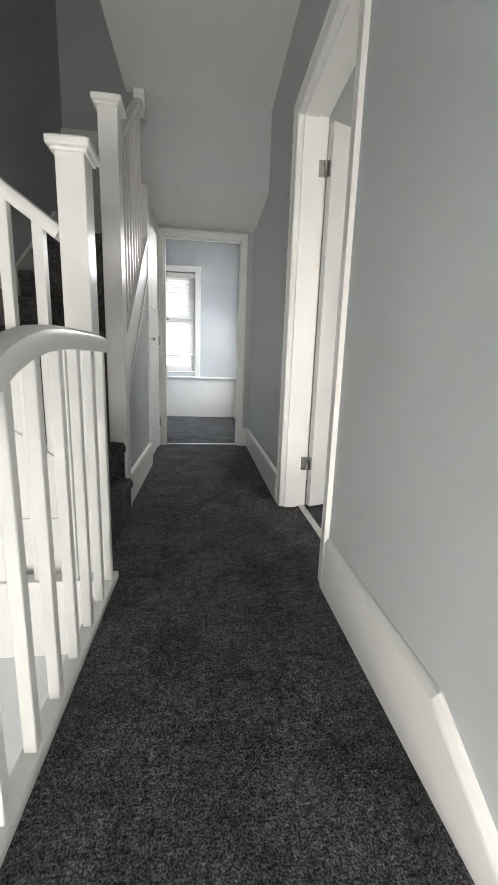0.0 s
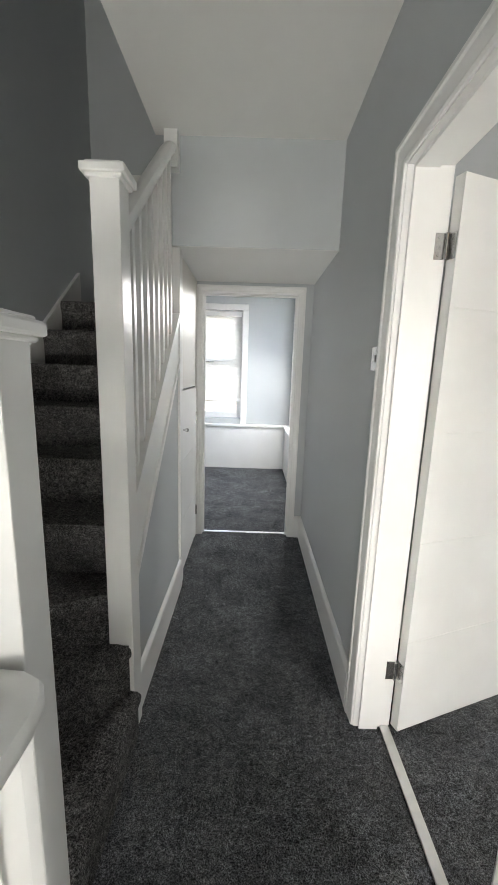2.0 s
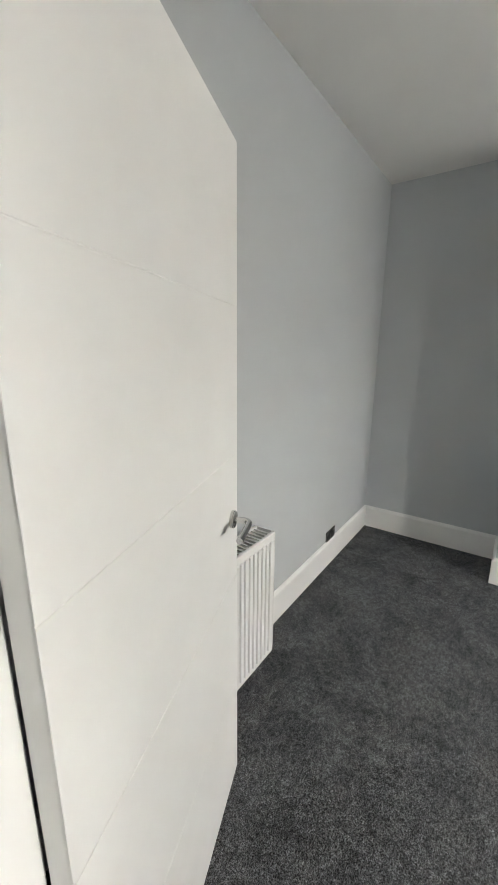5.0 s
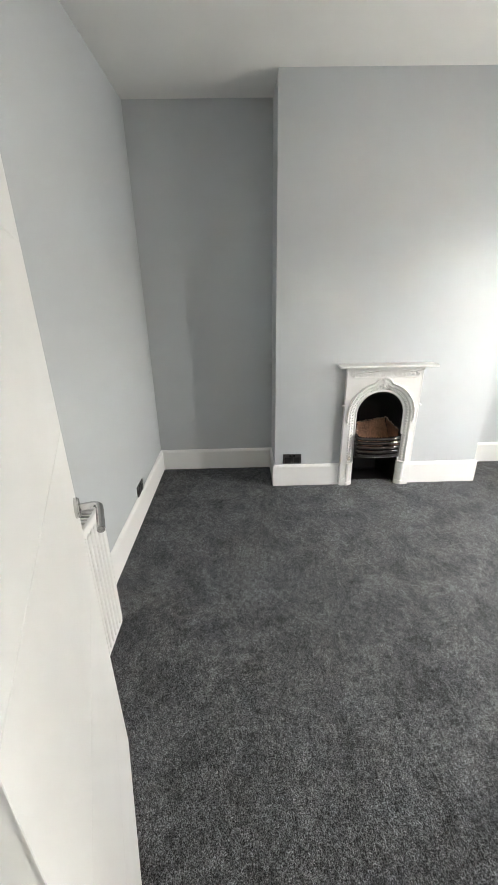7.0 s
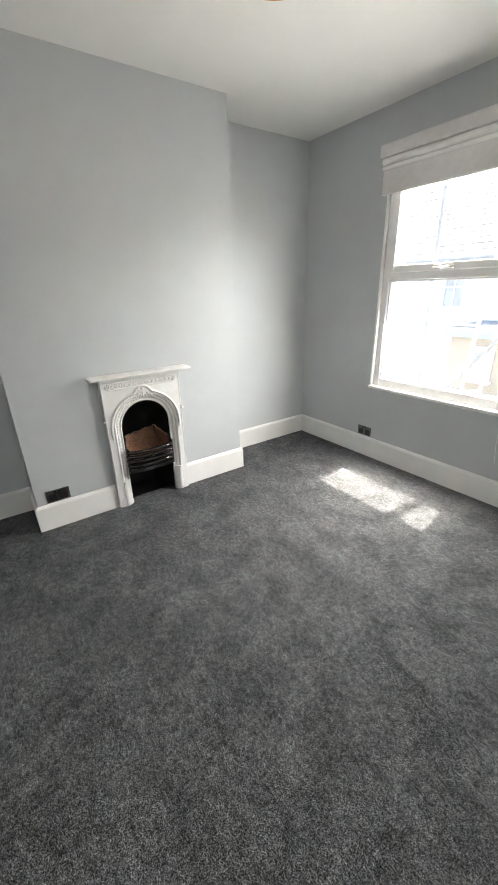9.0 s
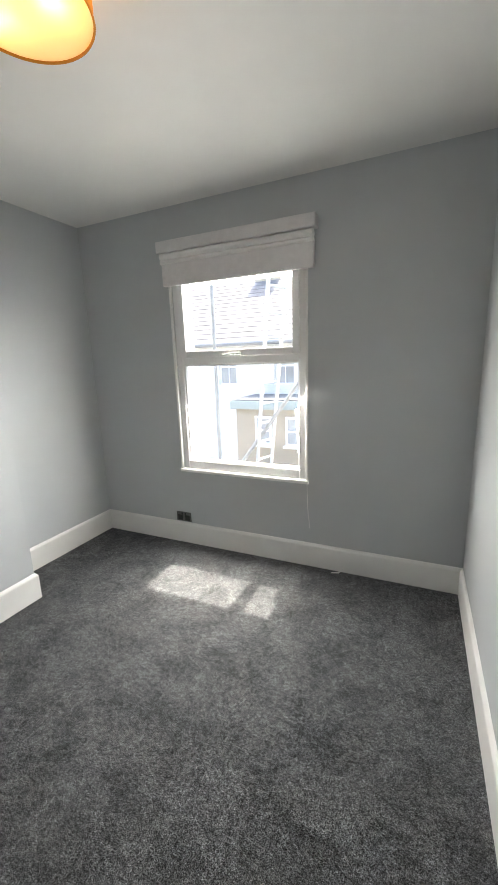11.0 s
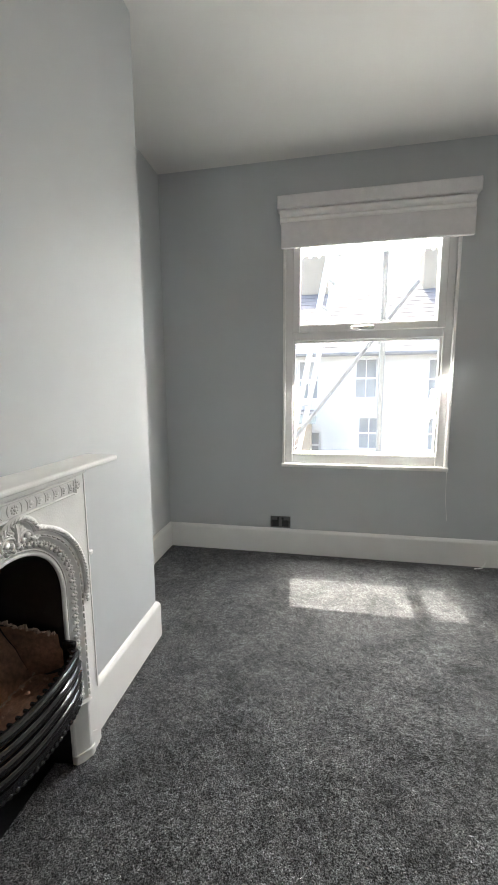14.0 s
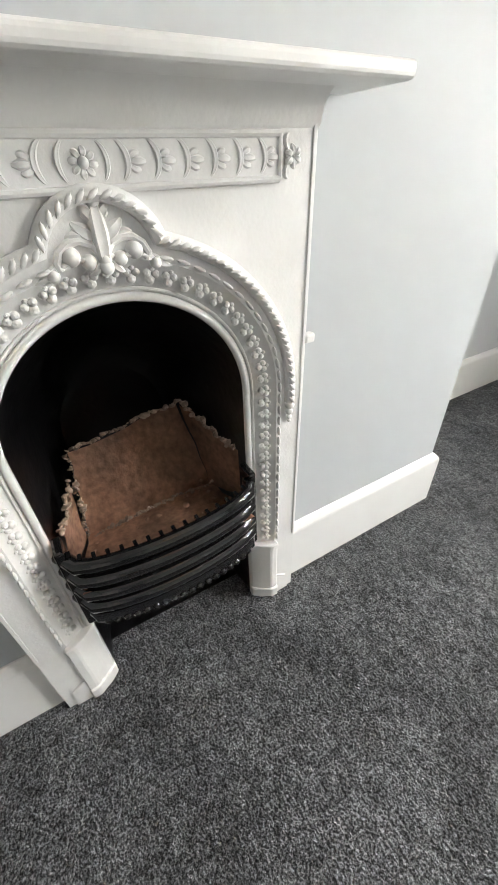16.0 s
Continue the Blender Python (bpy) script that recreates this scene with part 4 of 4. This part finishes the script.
# frieze of leaves
part("frieze_panel", box(PX - 0.004, CY - 0.224, 0.895, PX + 0.002, CY + 0.224, 0.934, 0.0015), IRON_W, fire)
bm = bmesh.new()
for z in (0.893, 0.936):
    add_sweep(bm, [(PX - 0.004, CY - 0.226, z), (PX - 0.004, CY + 0.226, z)], circle(0.0038, 8))
for s in (-1, 1):
    add_sweep(bm, [(PX - 0.004, CY + s * 0.226, 0.893), (PX - 0.004, CY + s * 0.226, 0.936)], circle(0.0034, 8), up=Vector((0, 1, 0)))
part("frieze_bead", bm, IRON_W, fire, "", True)
bm = bmesh.new()
for s in (-1, 1):
    for i in range(6):
        y = s * (0.036 + i * 0.0325)
        # a crescent, then a three-lobed bud
        add_leaf(bm, [(y - s * 0.004, 0.019), (y + s * 0.011, 0.010), (y + s * 0.011, -0.010), (y - s * 0.004, -0.019)], 0.0040, 0.0046, 12)
        for dz in (-0.0055, 0.0055):
            add_leaf(bm, [(y + s * 0.008, dz * 0.3), (y + s * 0.012, dz * 1.3), (y + s * 0.018, dz * 1.5), (y + s * 0.021, dz)], 0.0040, 0.0046, 8)
        add_leaf(bm, [(y + s * 0.008, 0.0), (y + s * 0.015, 0.001), (y + s * 0.020, -0.001), (y + s * 0.028, 0.0)], 0.0050, 0.0056, 8)
    for k in range(6):
        a = 2 * math.pi * k / 6 + 0.3
        add_leaf(bm, [(s * 0.246 + 0.002 * math.cos(a), 0.002 * math.sin(a)), (s * 0.246 + 0.007 * math.cos(a + 0.3), 0.007 * math.sin(a + 0.3)), (s * 0.246 + 0.013 * math.cos(a), 0.013 * math.sin(a))], 0.0048, 0.006, 6)
    for a in (1, -1):
        add_leaf(bm, [(s * 0.240, a * 0.006), (s * 0.232, a * 0.014), (s * 0.234, a * 0.020), (s * 0.240, a * 0.022)], 0.0042, 0.006, 6)
for k in range(8):
    a = 2 * math.pi * k / 8
    add_leaf(bm, [(0.004 * math.cos(a), 0.004 * math.sin(a)), (0.010 * math.cos(a + 0.3), 0.010 * math.sin(a + 0.3)), (0.015 * math.cos(a), 0.014 * math.sin(a))], 0.0042, 0.0045, 6)
for k in range(2):
    s = 1 - 2 * k
    add_leaf(bm, [(s * 0.014, 0.018), (s * 0.026, 0.010), (s * 0.026, -0.010), (s * 0.014, -0.018)], 0.0030, 0.0045, 10)
bmesh.ops.translate(bm, verts=bm.verts, vec=(PX - 0.0035, CY, 0.9145))
add_ball(bm, (PX - 0.0045, CY, 0.9145), 0.0055, u=10, v=8)
part("frieze_leaves", bm, IRON_W, fire, "cast leaves and rosettes", True)["kind"] = "stuff"
# cove and mantel shelf
prof = [(PX + 0.03, 0.941), (PX, 0.941), (PX - 0.004, 0.946)] + [(PX - 0.004 - 0.044 * (1 - math.cos(math.pi / 2 * i / 8)), 0.946 + 0.036 * math.sin(math.pi / 2 * i / 8)) for i in range(1, 9)] + [(PX - 0.050, 0.986), (PX + 0.03, 0.986)]
part("cove", add_slab(bmesh.new(), prof, "y", CY - 0.286, CY + 0.286), IRON_W, fire, "", True)
part("mantel_shelf", box(3.182, 0.507, 0.976, BX, 2 * CY - 0.503, 0.993, 0.006, 3), IRON_W, fire)
# edge beads, lugs, plinths
for s in (-1, 1):
    part("edge_bead", box(PX - 0.0025, CY + s * 0.280 - 0.003, 0.205, PX + 0.002, CY + s * 0.280 + 0.003, 0.945, 0.001), IRON_W, fire)
    part("lug", box(PX - 0.004, CY + s * 0.292 - 0.010, 0.668, PX + 0.012, CY + s * 0.292 + 0.010, 0.684, 0.004), IRON_W, fire)
    bm = bmesh.new()
    for z0, z1, g in ((0.030, 0.195, 0.0), (0.0005, 0.034, 0.005), (0.190, 0.204, 0.004)):
        add_prism(bm, [(PX - 0.006 - g, CY + s * (RB + 0.006)), (PX - 0.006 - g, CY + s * (RB - 0.012)), (PX + 0.010 - g, CY + s * (AR + 0.012)), (PX + DEEP - 0.004 - g, CY + s * (AR - 0.003 - g * 0.5)), (BX, CY + s * (AR - 0.003)), (BX, CY + s * (RB + 0.006))], z0, z1)
    bmesh.ops.bevel(bm, geom=bm.edges[:], offset=0.003, segments=1, affect="EDGES")
    part("plinth", bm, IRON_W, fire)
    a, b = sorted((CY + s * (AR + 0.052), CY + s * 0.288))
    bm = bmesh.new()
    add_box(bm, PX + 0.006, a, 0.0005, BX, b, 0.198, 0.006)
    part("plinth_return", bm, IRON_W, fire)
    bm = add_slab(bmesh.new(), [(CY + s * (AR + 0.052), 0.0005), (CY + s * 0.268, 0.0005), (CY + s * 0.262, 0.055), (CY + s * (AR + 0.052), 0.075)], "x", PX - 0.004, PX + 0.014)
    part("foot", bm, IRON_W, fire)
# firebox, clay back, grate
front = [(CY - AR, 0.002)] + [(CY - AR * math.cos(math.pi * i / 24), CZ + AR * math.sin(math.pi * i / 24)) for i in range(25)] + [(CY + AR, 0.002)]
bm = bmesh.new()
rings = []
for x, s, cz in ((PX + DEEP + 0.004, 1.0, 0.0), (3.36, 0.96, 0.0), (3.50, 0.80, 0.0), (3.56, 0.62, 0.0)):
    rings.append([bm.verts.new((x, CY + (y - CY) * s, 0.002 + (z - 0.002) * (0.35 + 0.65 * s))) for y, z in front])
for k, (r0, r1) in enumerate(zip(rings, rings[1:])):
    for i in range(len(front) - (1 if k == 0 else 0)):
        j = (i + 1) % len(front)
        bm.faces.new((r0[i], r0[j], r1[j], r1[i]))
bm.faces.new(rings[-1])
part("firebox", bm, SOOT, fire, "sooted black iron firebox", True)


def slab4(name, c, mat, t=0.02):
    """A rough tile between four corners, thickened towards the back."""
    bm = bmesh.new()
    n = (Vector(c[1]) - Vector(c[0])).cross(Vector(c[3]) - Vector(c[0])).normalized()
    k = 6
    grid = {}
    for i in range(k + 1):
        for j in range(k + 1):
            p = (Vector(c[0]) * (1 - i / k) + Vector(c[1]) * (i / k)) * (1 - j / k) + (Vector(c[3]) * (1 - i / k) + Vector(c[2]) * (i / k)) * (j / k)
            e = 0.004 if 0 < i < k and 0 < j < k else 0.007
            p += noise.noise_vector(p * 23) * e
            grid[i, j] = bm.verts.new(p)
    for i in range(k):
        for j in range(k):
            bm.faces.new((grid[i, j], grid[i + 1, j], grid[i + 1, j + 1], grid[i, j + 1]))
    out = bmesh.ops.solidify(bm, geom=bm.faces[:], thickness=t)
    return part(name, bm, mat, fire, "", True)


slab4("clay_back", [(3.385, 0.722, 0.335), (3.385, 0.990, 0.325), (3.460, 0.970, 0.474), (3.460, 0.745, 0.516)], CLAY, 0.018)
slab4("clay_side", [(3.285, 0.688, 0.360), (3.385, 0.722, 0.335), (3.460, 0.738, 0.510), (3.315, 0.690, 0.462)], CLAY, 0.014)
slab4("clay_side", [(3.385, 0.995, 0.325), (3.285, 1.026, 0.350), (3.315, 1.018, 0.425), (3.410, 0.990, 0.445)], CLAY, 0.014)
slab4("clay_floor", [(3.225, 0.700, 0.365), (3.385, 0.722, 0.342), (3.385, 0.992, 0.330), (3.225, 1.018, 0.362)], CLAY, 0.02)
def ragged(name, a, b, r=0.006):
    """A torn edge of fire cement between two corners."""
    a, b = Vector(a), Vector(b)
    bm = bmesh.new()
    n = max(6, int((b - a).length / 0.005))
    for i in range(n + 1):
        p = a.lerp(b, i / n) + noise.noise_vector(a * 31 + Vector((i * 0.37, 0, 0))) * 0.008
        add_ball(bm, p, r * random.uniform(0.3, 0.75), random.uniform(0.9, 2.4), random.uniform(0.9, 2.4), random.uniform(0.6, 1.2), u=7, v=5, m=pose(0, 0, 0, random.uniform(0, 90), 0, random.uniform(0, 180)))
    part(name, bm, MORTAR, fire, "pale crumbling fire cement", True)["kind"] = "stuff"


ragged("cement_edge", (3.462, 0.742, 0.518), (3.462, 0.972, 0.478))
ragged("cement_edge", (3.315, 0.690, 0.464), (3.455, 0.738, 0.514), 0.007)
ragged("cement_edge", (3.410, 0.990, 0.447), (3.315, 1.018, 0.427), 0.007)
ragged("cement_edge", (3.380, 0.990, 0.332), (3.460, 0.974, 0.474), 0.006)
ragged("cement_edge", (3.376, 0.722, 0.346), (3.376, 0.990, 0.336), 0.005)
bm = bmesh.new()
for i in range(26):
    x, y = random.uniform(3.24, 3.38), random.uniform(0.74, 0.99)
    add_ball(bm, (x, y, 0.358), random.uniform(0.002, 0.006), random.uniform(0.7, 1.6), random.uniform(0.7, 1.4), 0.6, u=6, v=5, m=pose(0, 0, 0, 0, 0, random.uniform(0, 180)))
part("clay_rubble", bm, CLAY, fire, "broken bits of fireclay")["kind"] = "stuff"


def bow(z, out=0.062, w=0.174, n=16):
    return [(PX + 0.012 - out * math.sin(math.pi * i / n) ** 0.32, CY - w + 2 * w * i / n, z) for i in range(n + 1)]


grate = part("grate", add_sweep(bmesh.new(), bow(0.420, 0.064), circle(0.0135, 12, 0.9, 1.0)), GLOSSB, fire, "glossy black bowed fire grate", True)
for z, o in ((0.386, 0.066), (0.350, 0.066), (0.314, 0.064)):
    part("grate_bar", add_sweep(bmesh.new(), bow(z, o), circle(0.0140, 12, 0.9, 1.0)), GLOSSB, grate, "", True)
bm = add_sweep(bmesh.new(), bow(0.278, 0.060), [(-0.006, -0.014), (0.006, -0.014), (0.009, 0.0), (0.006, 0.014), (-0.006, 0.014), (-0.009, 0.0)])
for p, t in along(bow(0.270, 0.068), 0.017):
    add_ball(bm, p, 0.0085, 0.9, 0.9, 0.9, u=8, v=6)
part("grate_fret", bm, GLOSSB, grate, "", True)
bm = bmesh.new()
for p, t in along(bow(0.434, 0.064), 0.021):
    add_box(bm, p.x + 0.002, p.y - 0.003, p.z - 0.006, p.x + 0.014, p.y + 0.003, p.z + 0.001)
part("grate_teeth", bm, GLOSSB, grate)
for s in (-1, 1):
    bm = box(PX - 0.012, CY + s * 0.170 - 0.008, 0.25, PX + 0.03, CY + s * 0.170 + 0.008, 0.446, 0.005)
    part("grate_cheek", bm, GLOSSB, grate)
part("grate_back", box(PX + 0.004, CY - 0.172, 0.25, PX + 0.012, CY + 0.172, 0.36), SOOT, grate)

# ---------------------------------------------------------------- radiator
rad = thing("radiator", "white panel radiator with vertical flutes on brackets below the wall", "radiator")
X0, X1, YF, YB, Z0, Z1 = 0.98, 1.872, 2.50, 2.632, 0.075, 0.705
for y0, y1 in ((YF, YF + 0.016), (YB - 0.03, YB - 0.014)):
    bm = bmesh.new()
    add_box(bm, X0, y0 + 0.004, Z0, X1, y1, Z1, 0.004)
    pan = part("panel", bm, WHITE, rad)
flute = mesh_of("flute", add_box(bmesh.new(), -0.0115, -0.004, Z0 + 0.03, 0.0115, 0.006, Z1 - 0.03, 0.004, 1), WHITE)
for i in range(27):
    o = new("flute", flute)
    o.parent = rad
    o.location = (X0 + 0.02 + (X1 - X0 - 0.04) * (i + 0.5) / 27, YF, 0)
bm = bmesh.new()
for i in range(36):
    x = X0 + 0.012 + (X1 - X0 - 0.024) * (i + 0.5) / 36
    add_box(bm, x - 0.004, YF + 0.02, Z1 - 0.008, x + 0.004, YB - 0.034, Z1 - 0.002)
add_box(bm, X0 + 0.002, YF + 0.006, Z1 - 0.012, X1 - 0.002, YF + 0.02, Z1 + 0.001, 0.002)
add_box(bm, X0 + 0.002, YB - 0.034, Z1 - 0.012, X1 - 0.002, YB - 0.02, Z1 + 0.001, 0.002)
part("top_grille", bm, WHITE, rad)
for x in (X0 - 0.002, X1 - 0.001):
    part("side_panel", box(x, YF + 0.004, Z0 + 0.02, x + 0.003, YB - 0.016, Z1 + 0.001), WHITE, rad)
bm = bmesh.new()
for i in range(14):
    x = X0 + 0.04 + (X1 - X0 - 0.08) * i / 13
    add_box(bm, x - 0.012, YF + 0.018, Z0 + 0.03, x + 0.012, YB - 0.032, Z1 - 0.05)
part("fins", bm, WHITE, rad)
bm = bmesh.new()
add_cyl(bm, (X1 - 0.02, YF + 0.06, 0.0), (X1 - 0.02, YF + 0.06, Z0 + 0.03), 0.0075, 12)
add_cyl(bm, (X1 - 0.02, YF + 0.06, 0.03), (X1 - 0.02, YF + 0.06, 0.065), 0.016, 14)
part("valve", bm, WHITE, rad, "", True)
for x in (X0 + 0.12, X1 - 0.12):
    part("bracket", box(x - 0.015, YB - 0.016, Z0 + 0.05, x + 0.015, RY - 0.001, Z1 - 0.06), WHITE, rad)


# ---------------------------------------------------------------- sockets and switch
def socket(m, label):
    """A dark double socket outlet: plate, screws, two rockers and two sets of pin holes. Its local y points out of the wall."""
    s = thing("wall_socket", label, "socket", "wall sockets")
    s.matrix_world = m
    part("plate", box(-0.0735, -0.001, -0.043, 0.0735, 0.006, 0.043, 0.003), NICKEL, s)
    for sx in (-1, 1):
        part("insert", box(sx * 0.036 - 0.024, 0.005, -0.034, sx * 0.036 + 0.024, 0.0072, 0.014, 0.001, 1), BLACKPL, s)
        part("rocker", box(sx * 0.016 - 0.0075, 0.005, 0.016, sx * 0.016 + 0.0075, 0.0095, 0.036, 0.002, 1), BLACKPL, s)
        bm = bmesh.new()
        add_cyl(bm, (sx * 0.066, 0.005, 0.0), (sx * 0.066, 0.0072, 0.0), 0.0035, 12)
        part("screw", bm, CHROME, s)
    return s


lab = "dark metal double socket above the skirting"
socket(pose(2.803, WY, 0.235, 0, 0, 0), lab + " below the window")
socket(pose(BX, 1.527, 0.235, 0, 0, 90), lab + " on the chimney breast")
socket(pose(2.905, RY, 0.215, 0, 0, 180), lab + " beside the radiator")
sw = thing("light_switch", "small chrome light switch on the landing wall", "light switch")
part("plate", box(HX - 0.007, 2.203, 1.405, HX + 0.001, 2.288, 1.492, 0.003), CHROME, sw)
part("rocker", box(HX - 0.012, 2.235, 1.436, HX - 0.006, 2.255, 1.461, 0.002), CHROME, sw)
cab = thing("cable_end", "short white cable end lying on the carpet by the skirting board", "cable")
bm = add_sweep(bmesh.new(), [(1.42, WY + 0.02, 0.03), (1.43, WY + 0.035, 0.024), (1.45, WY + 0.05, 0.008), (1.50, WY + 0.06, 0.005)], circle(0.004, 8))
part("flex", bm, WHITE, cab, "", True)


# ---------------------------------------------------------------- outdoors
tagged(part("ground", box(-120, -160, -3.3, 120, 160, -3.1), GRASS), "paved yards and gardens between the houses", "ground", kind="structure")


def far_window(parent, x, z, y, w, h, bars=True):
    """A small sash window of a house across the yard, facing +y."""
    bm = bmesh.new()
    t = 0.045
    for a, b, c, d in ((x, x + t, z, z + h), (x + w - t, x + w, z, z + h), (x + t, x + w - t, z, z + t), (x + t, x + w - t, z + h - t, z + h), (x + t, x + w - t, z + h / 2 - t / 2, z + h / 2 + t / 2)):
        add_box(bm, a, y - 0.03, c, b, y + 0.03, d)
    if bars:
        for c, d in ((z + t, z + h / 2 - t / 2), (z + h / 2 + t / 2, z + h - t)):
            add_box(bm, x + w / 2 - 0.01, y - 0.02, c, x + w / 2 + 0.01, y + 0.02, d)
    win = part("window", bm, UPVC, parent)
    part("pane", box(x + t, y - 0.012, z + t, x + w - t, y - 0.004, z + h - t), SKY_GLASS, win)
    part("sill", box(x - 0.04, y - 0.02, z - 0.05, x + w + 0.04, y + 0.09, z - 0.001), RENDER_W, win)


house = thing("terraced_house", "white rendered terraced house with a slate roof across the yard", "house")
FY, EZ = -7.3, 2.0
holes = [(x, x + w, z, z + h) for x, z, w, h in ((1.25, 0.98, 0.52, 0.92), (1.15, -0.20, 0.52, 0.78), (2.55, 0.95, 0.50, 0.92), (2.50, -0.45, 0.50, 0.68), (3.75, 0.95, 0.52, 0.92), (-0.30, 0.95, 0.52, 0.92), (-0.35, -0.20, 0.52, 0.78), (-1.9, 0.95, 0.52, 0.92), (5.3, 0.95, 0.52, 0.92))]
bm = bmesh.new()
us = sorted({-14.0, 16.0, *(h[0] for h in holes), *(h[1] for h in holes)})
for p, q in zip(us, us[1:]):
    z = -3.1
    for lo, hi in [*sorted((h[2], h[3]) for h in holes if h[0] <= p and q <= h[1]), (EZ, EZ)]:
        add_box(bm, p, FY - 0.3, z, q, FY, lo)
        z = hi
part("wall", bm, RENDER_W, house)
for a, b, c, d in holes:
    far_window(house, a, c, FY - 0.12, b - a, d - c)
bm = bmesh.new()
for i in range(16):
    y, z = FY + 0.22 - i * 0.20, EZ - 0.02 + i * 0.135
    add_slab(bm, [(y, z), (y + 0.01, z + 0.022), (y - 0.235, z + 0.175), (y - 0.235, z + 0.15)], "x", -14.2, 16.2)
part("roof", bm, SLATE, house, "rows of grey slates")
part("gutter", add_sweep(bmesh.new(), [(-14.2, FY + 0.25, EZ - 0.03), (16.2, FY + 0.25, EZ - 0.03)], circle(0.06, 10)), GUTTER, house)
bm = bmesh.new()
for x in (2.35, 5.0, -1.0):
    add_box(bm, x, FY - 3.2, EZ + 1.2, x + 0.8, FY - 2.6, EZ + 2.9)
    for k in range(3):
        add_cyl(bm, (x + 0.15 + 0.25 * k, FY - 2.9, EZ + 2.9), (x + 0.15 + 0.25 * k, FY - 2.9, EZ + 3.25), 0.09, 12)
part("chimney", bm, TANBRICK, house)
bm = add_sweep(bmesh.new(), [(3.35, FY + 0.25, EZ - 0.05), (3.35, FY + 0.2, EZ - 0.2), (3.30, FY + 0.06, EZ - 0.45), (3.30, FY + 0.06, 0.9), (3.1, FY + 0.06, 0.7), (3.1, FY + 0.06, -3.0)], circle(0.045, 8), up=Vector((1, 0, 0)))
part("downpipe", bm, GUTTER, house)

ext = thing("rear_extension", "tan rendered flat-roofed extension with a teal fascia", "extension")
part("wall", box(2.70, FY + 0.001, -3.1, 4.7, -6.0, 0.52), TANBRICK, ext)
part("fascia", box(2.60, FY + 0.002, 0.52, 4.8, -5.9, 0.70, 0.01), TEAL, ext)
part("roof", box(2.64, FY + 0.003, 0.70, 4.76, -5.94, 0.73), FELT, ext)
for x in (3.85, 3.15):
    far_window(ext, x, -0.25, -5.965, 0.38, 0.62, False)
low_roof = thing("low_roof", "grey felted flat roof of a low outbuilding", "roof")
part("roof_deck", box(0.8, -6.6, -1.05, 4.4, -3.2, -0.95), FELT, low_roof)
part("wall", box(0.9, -6.5, -3.1, 4.3, -3.3, -1.05), RENDER_W, low_roof)
rail = thing("roof_railing", "white painted railing on a low flat roof", "railing")
for z in (-0.62, -0.95 + 0.06):
    part("rail", box(0.9, -3.72, z, 4.3, -3.68, z + 0.05), UPVC, rail)
for i in range(12):
    x = 0.95 + i * 0.3
    part("post", box(x, -3.715, -0.949, x + 0.04, -3.685, -0.60), UPVC, rail)

# scaffold and ladder outside the bedroom window
scaf = thing("scaffold", "galvanised tube scaffold standing outside the window", "scaffold")
for x, y in ((2.0, -1.95), (1.85, -3.0), (3.55, -1.95), (3.5, -3.0), (0.4, -1.95), (0.4, -3.0)):
    part("standard", add_cyl(bmesh.new(), (x, y, -3.1), (x, y, 4.6), 0.024, 12), GALV, scaf, "", True)
for y in (-1.90, -3.05):
    for z in (3.0, 3.75):
        part("ledger", add_cyl(bmesh.new(), (-0.4, y, z), (4.4, y, z), 0.024, 12), GALV, scaf, "", True)
part("brace", add_cyl(bmesh.new(), (3.25, -2.95, 0.05), (1.5, -2.95, 2.36), 0.024, 12), GALV, scaf, "", True)
for x in (2.05, 3.5, 0.45):
    part("transom", add_cyl(bmesh.new(), (x, -1.55, 3.05), (x, -3.3, 3.05), 0.024, 12), GALV, scaf, "", True)
for k, (x, y) in enumerate(((2.0, -1.95), (1.85, -3.0))):
    bm = bmesh.new()
    for z in (3.0, 3.75, 1.75):
        add_box(bm, x - 0.04, y - 0.03, z - 0.045, x + 0.04, y + 0.05, z + 0.045, 0.008, 1)
    part("coupler", bm, GALV, scaf)
lad = thing("ladder", "pale aluminium ladder standing on a low flat roof", "ladder")


def lp(z, s):
    """A point of the ladder at height z, on stile s."""
    return Vector((2.92 - 0.20 * z + s * 0.046, -3.20 + 0.27 * z + s * 0.15, z))


for s in (-1, 1):
    part("stile", add_sweep(bmesh.new(), [lp(-0.95, s), lp(3.0, s)], [(-0.014, -0.034), (0.014, -0.034), (0.014, 0.034), (-0.014, 0.034)]), ALU, lad)
for i in range(15):
    z = -0.80 + i * 0.26
    part("rung", add_cyl(bmesh.new(), lp(z, -1), lp(z, 1), 0.015, 8), ALU, lad)
# unseen eaves above the bedroom window, added to block sun from the upper pane
sun_block = thing("eaves", "unseen white boarded eaves with a black gutter, added to block sun above the window", "eaves")
part("soffit", box(0.2, -1.78, 2.80, 4.4, -1.351, 2.83), UPVC, sun_block)
part("fascia", box(0.2, -1.81, 2.80, 4.4, -1.78, 3.0), UPVC, sun_block)
part("gutter", add_sweep(bmesh.new(), [(0.2, -1.87, 2.92), (4.4, -1.87, 2.92)], circle(0.055, 10)), BLACKPL, sun_block)

# the street side
far = thing("street_house", "pale brick terraced house across the street", "house")
part("wall", box(-16, 21.0, -3.1, 16, 21.4, 3.2), TANBRICK, far)
part("roof", add_slab(bmesh.new(), [(20.7, 3.2), (24.5, 6.0), (24.5, 5.9), (20.9, 3.1)], "x", -16.2, 16.2), SLATE, far)
for i in range(12):
    x = -13 + i * 2.2
    far_window(far, x, 0.6, 20.99, 1.0, 1.5)
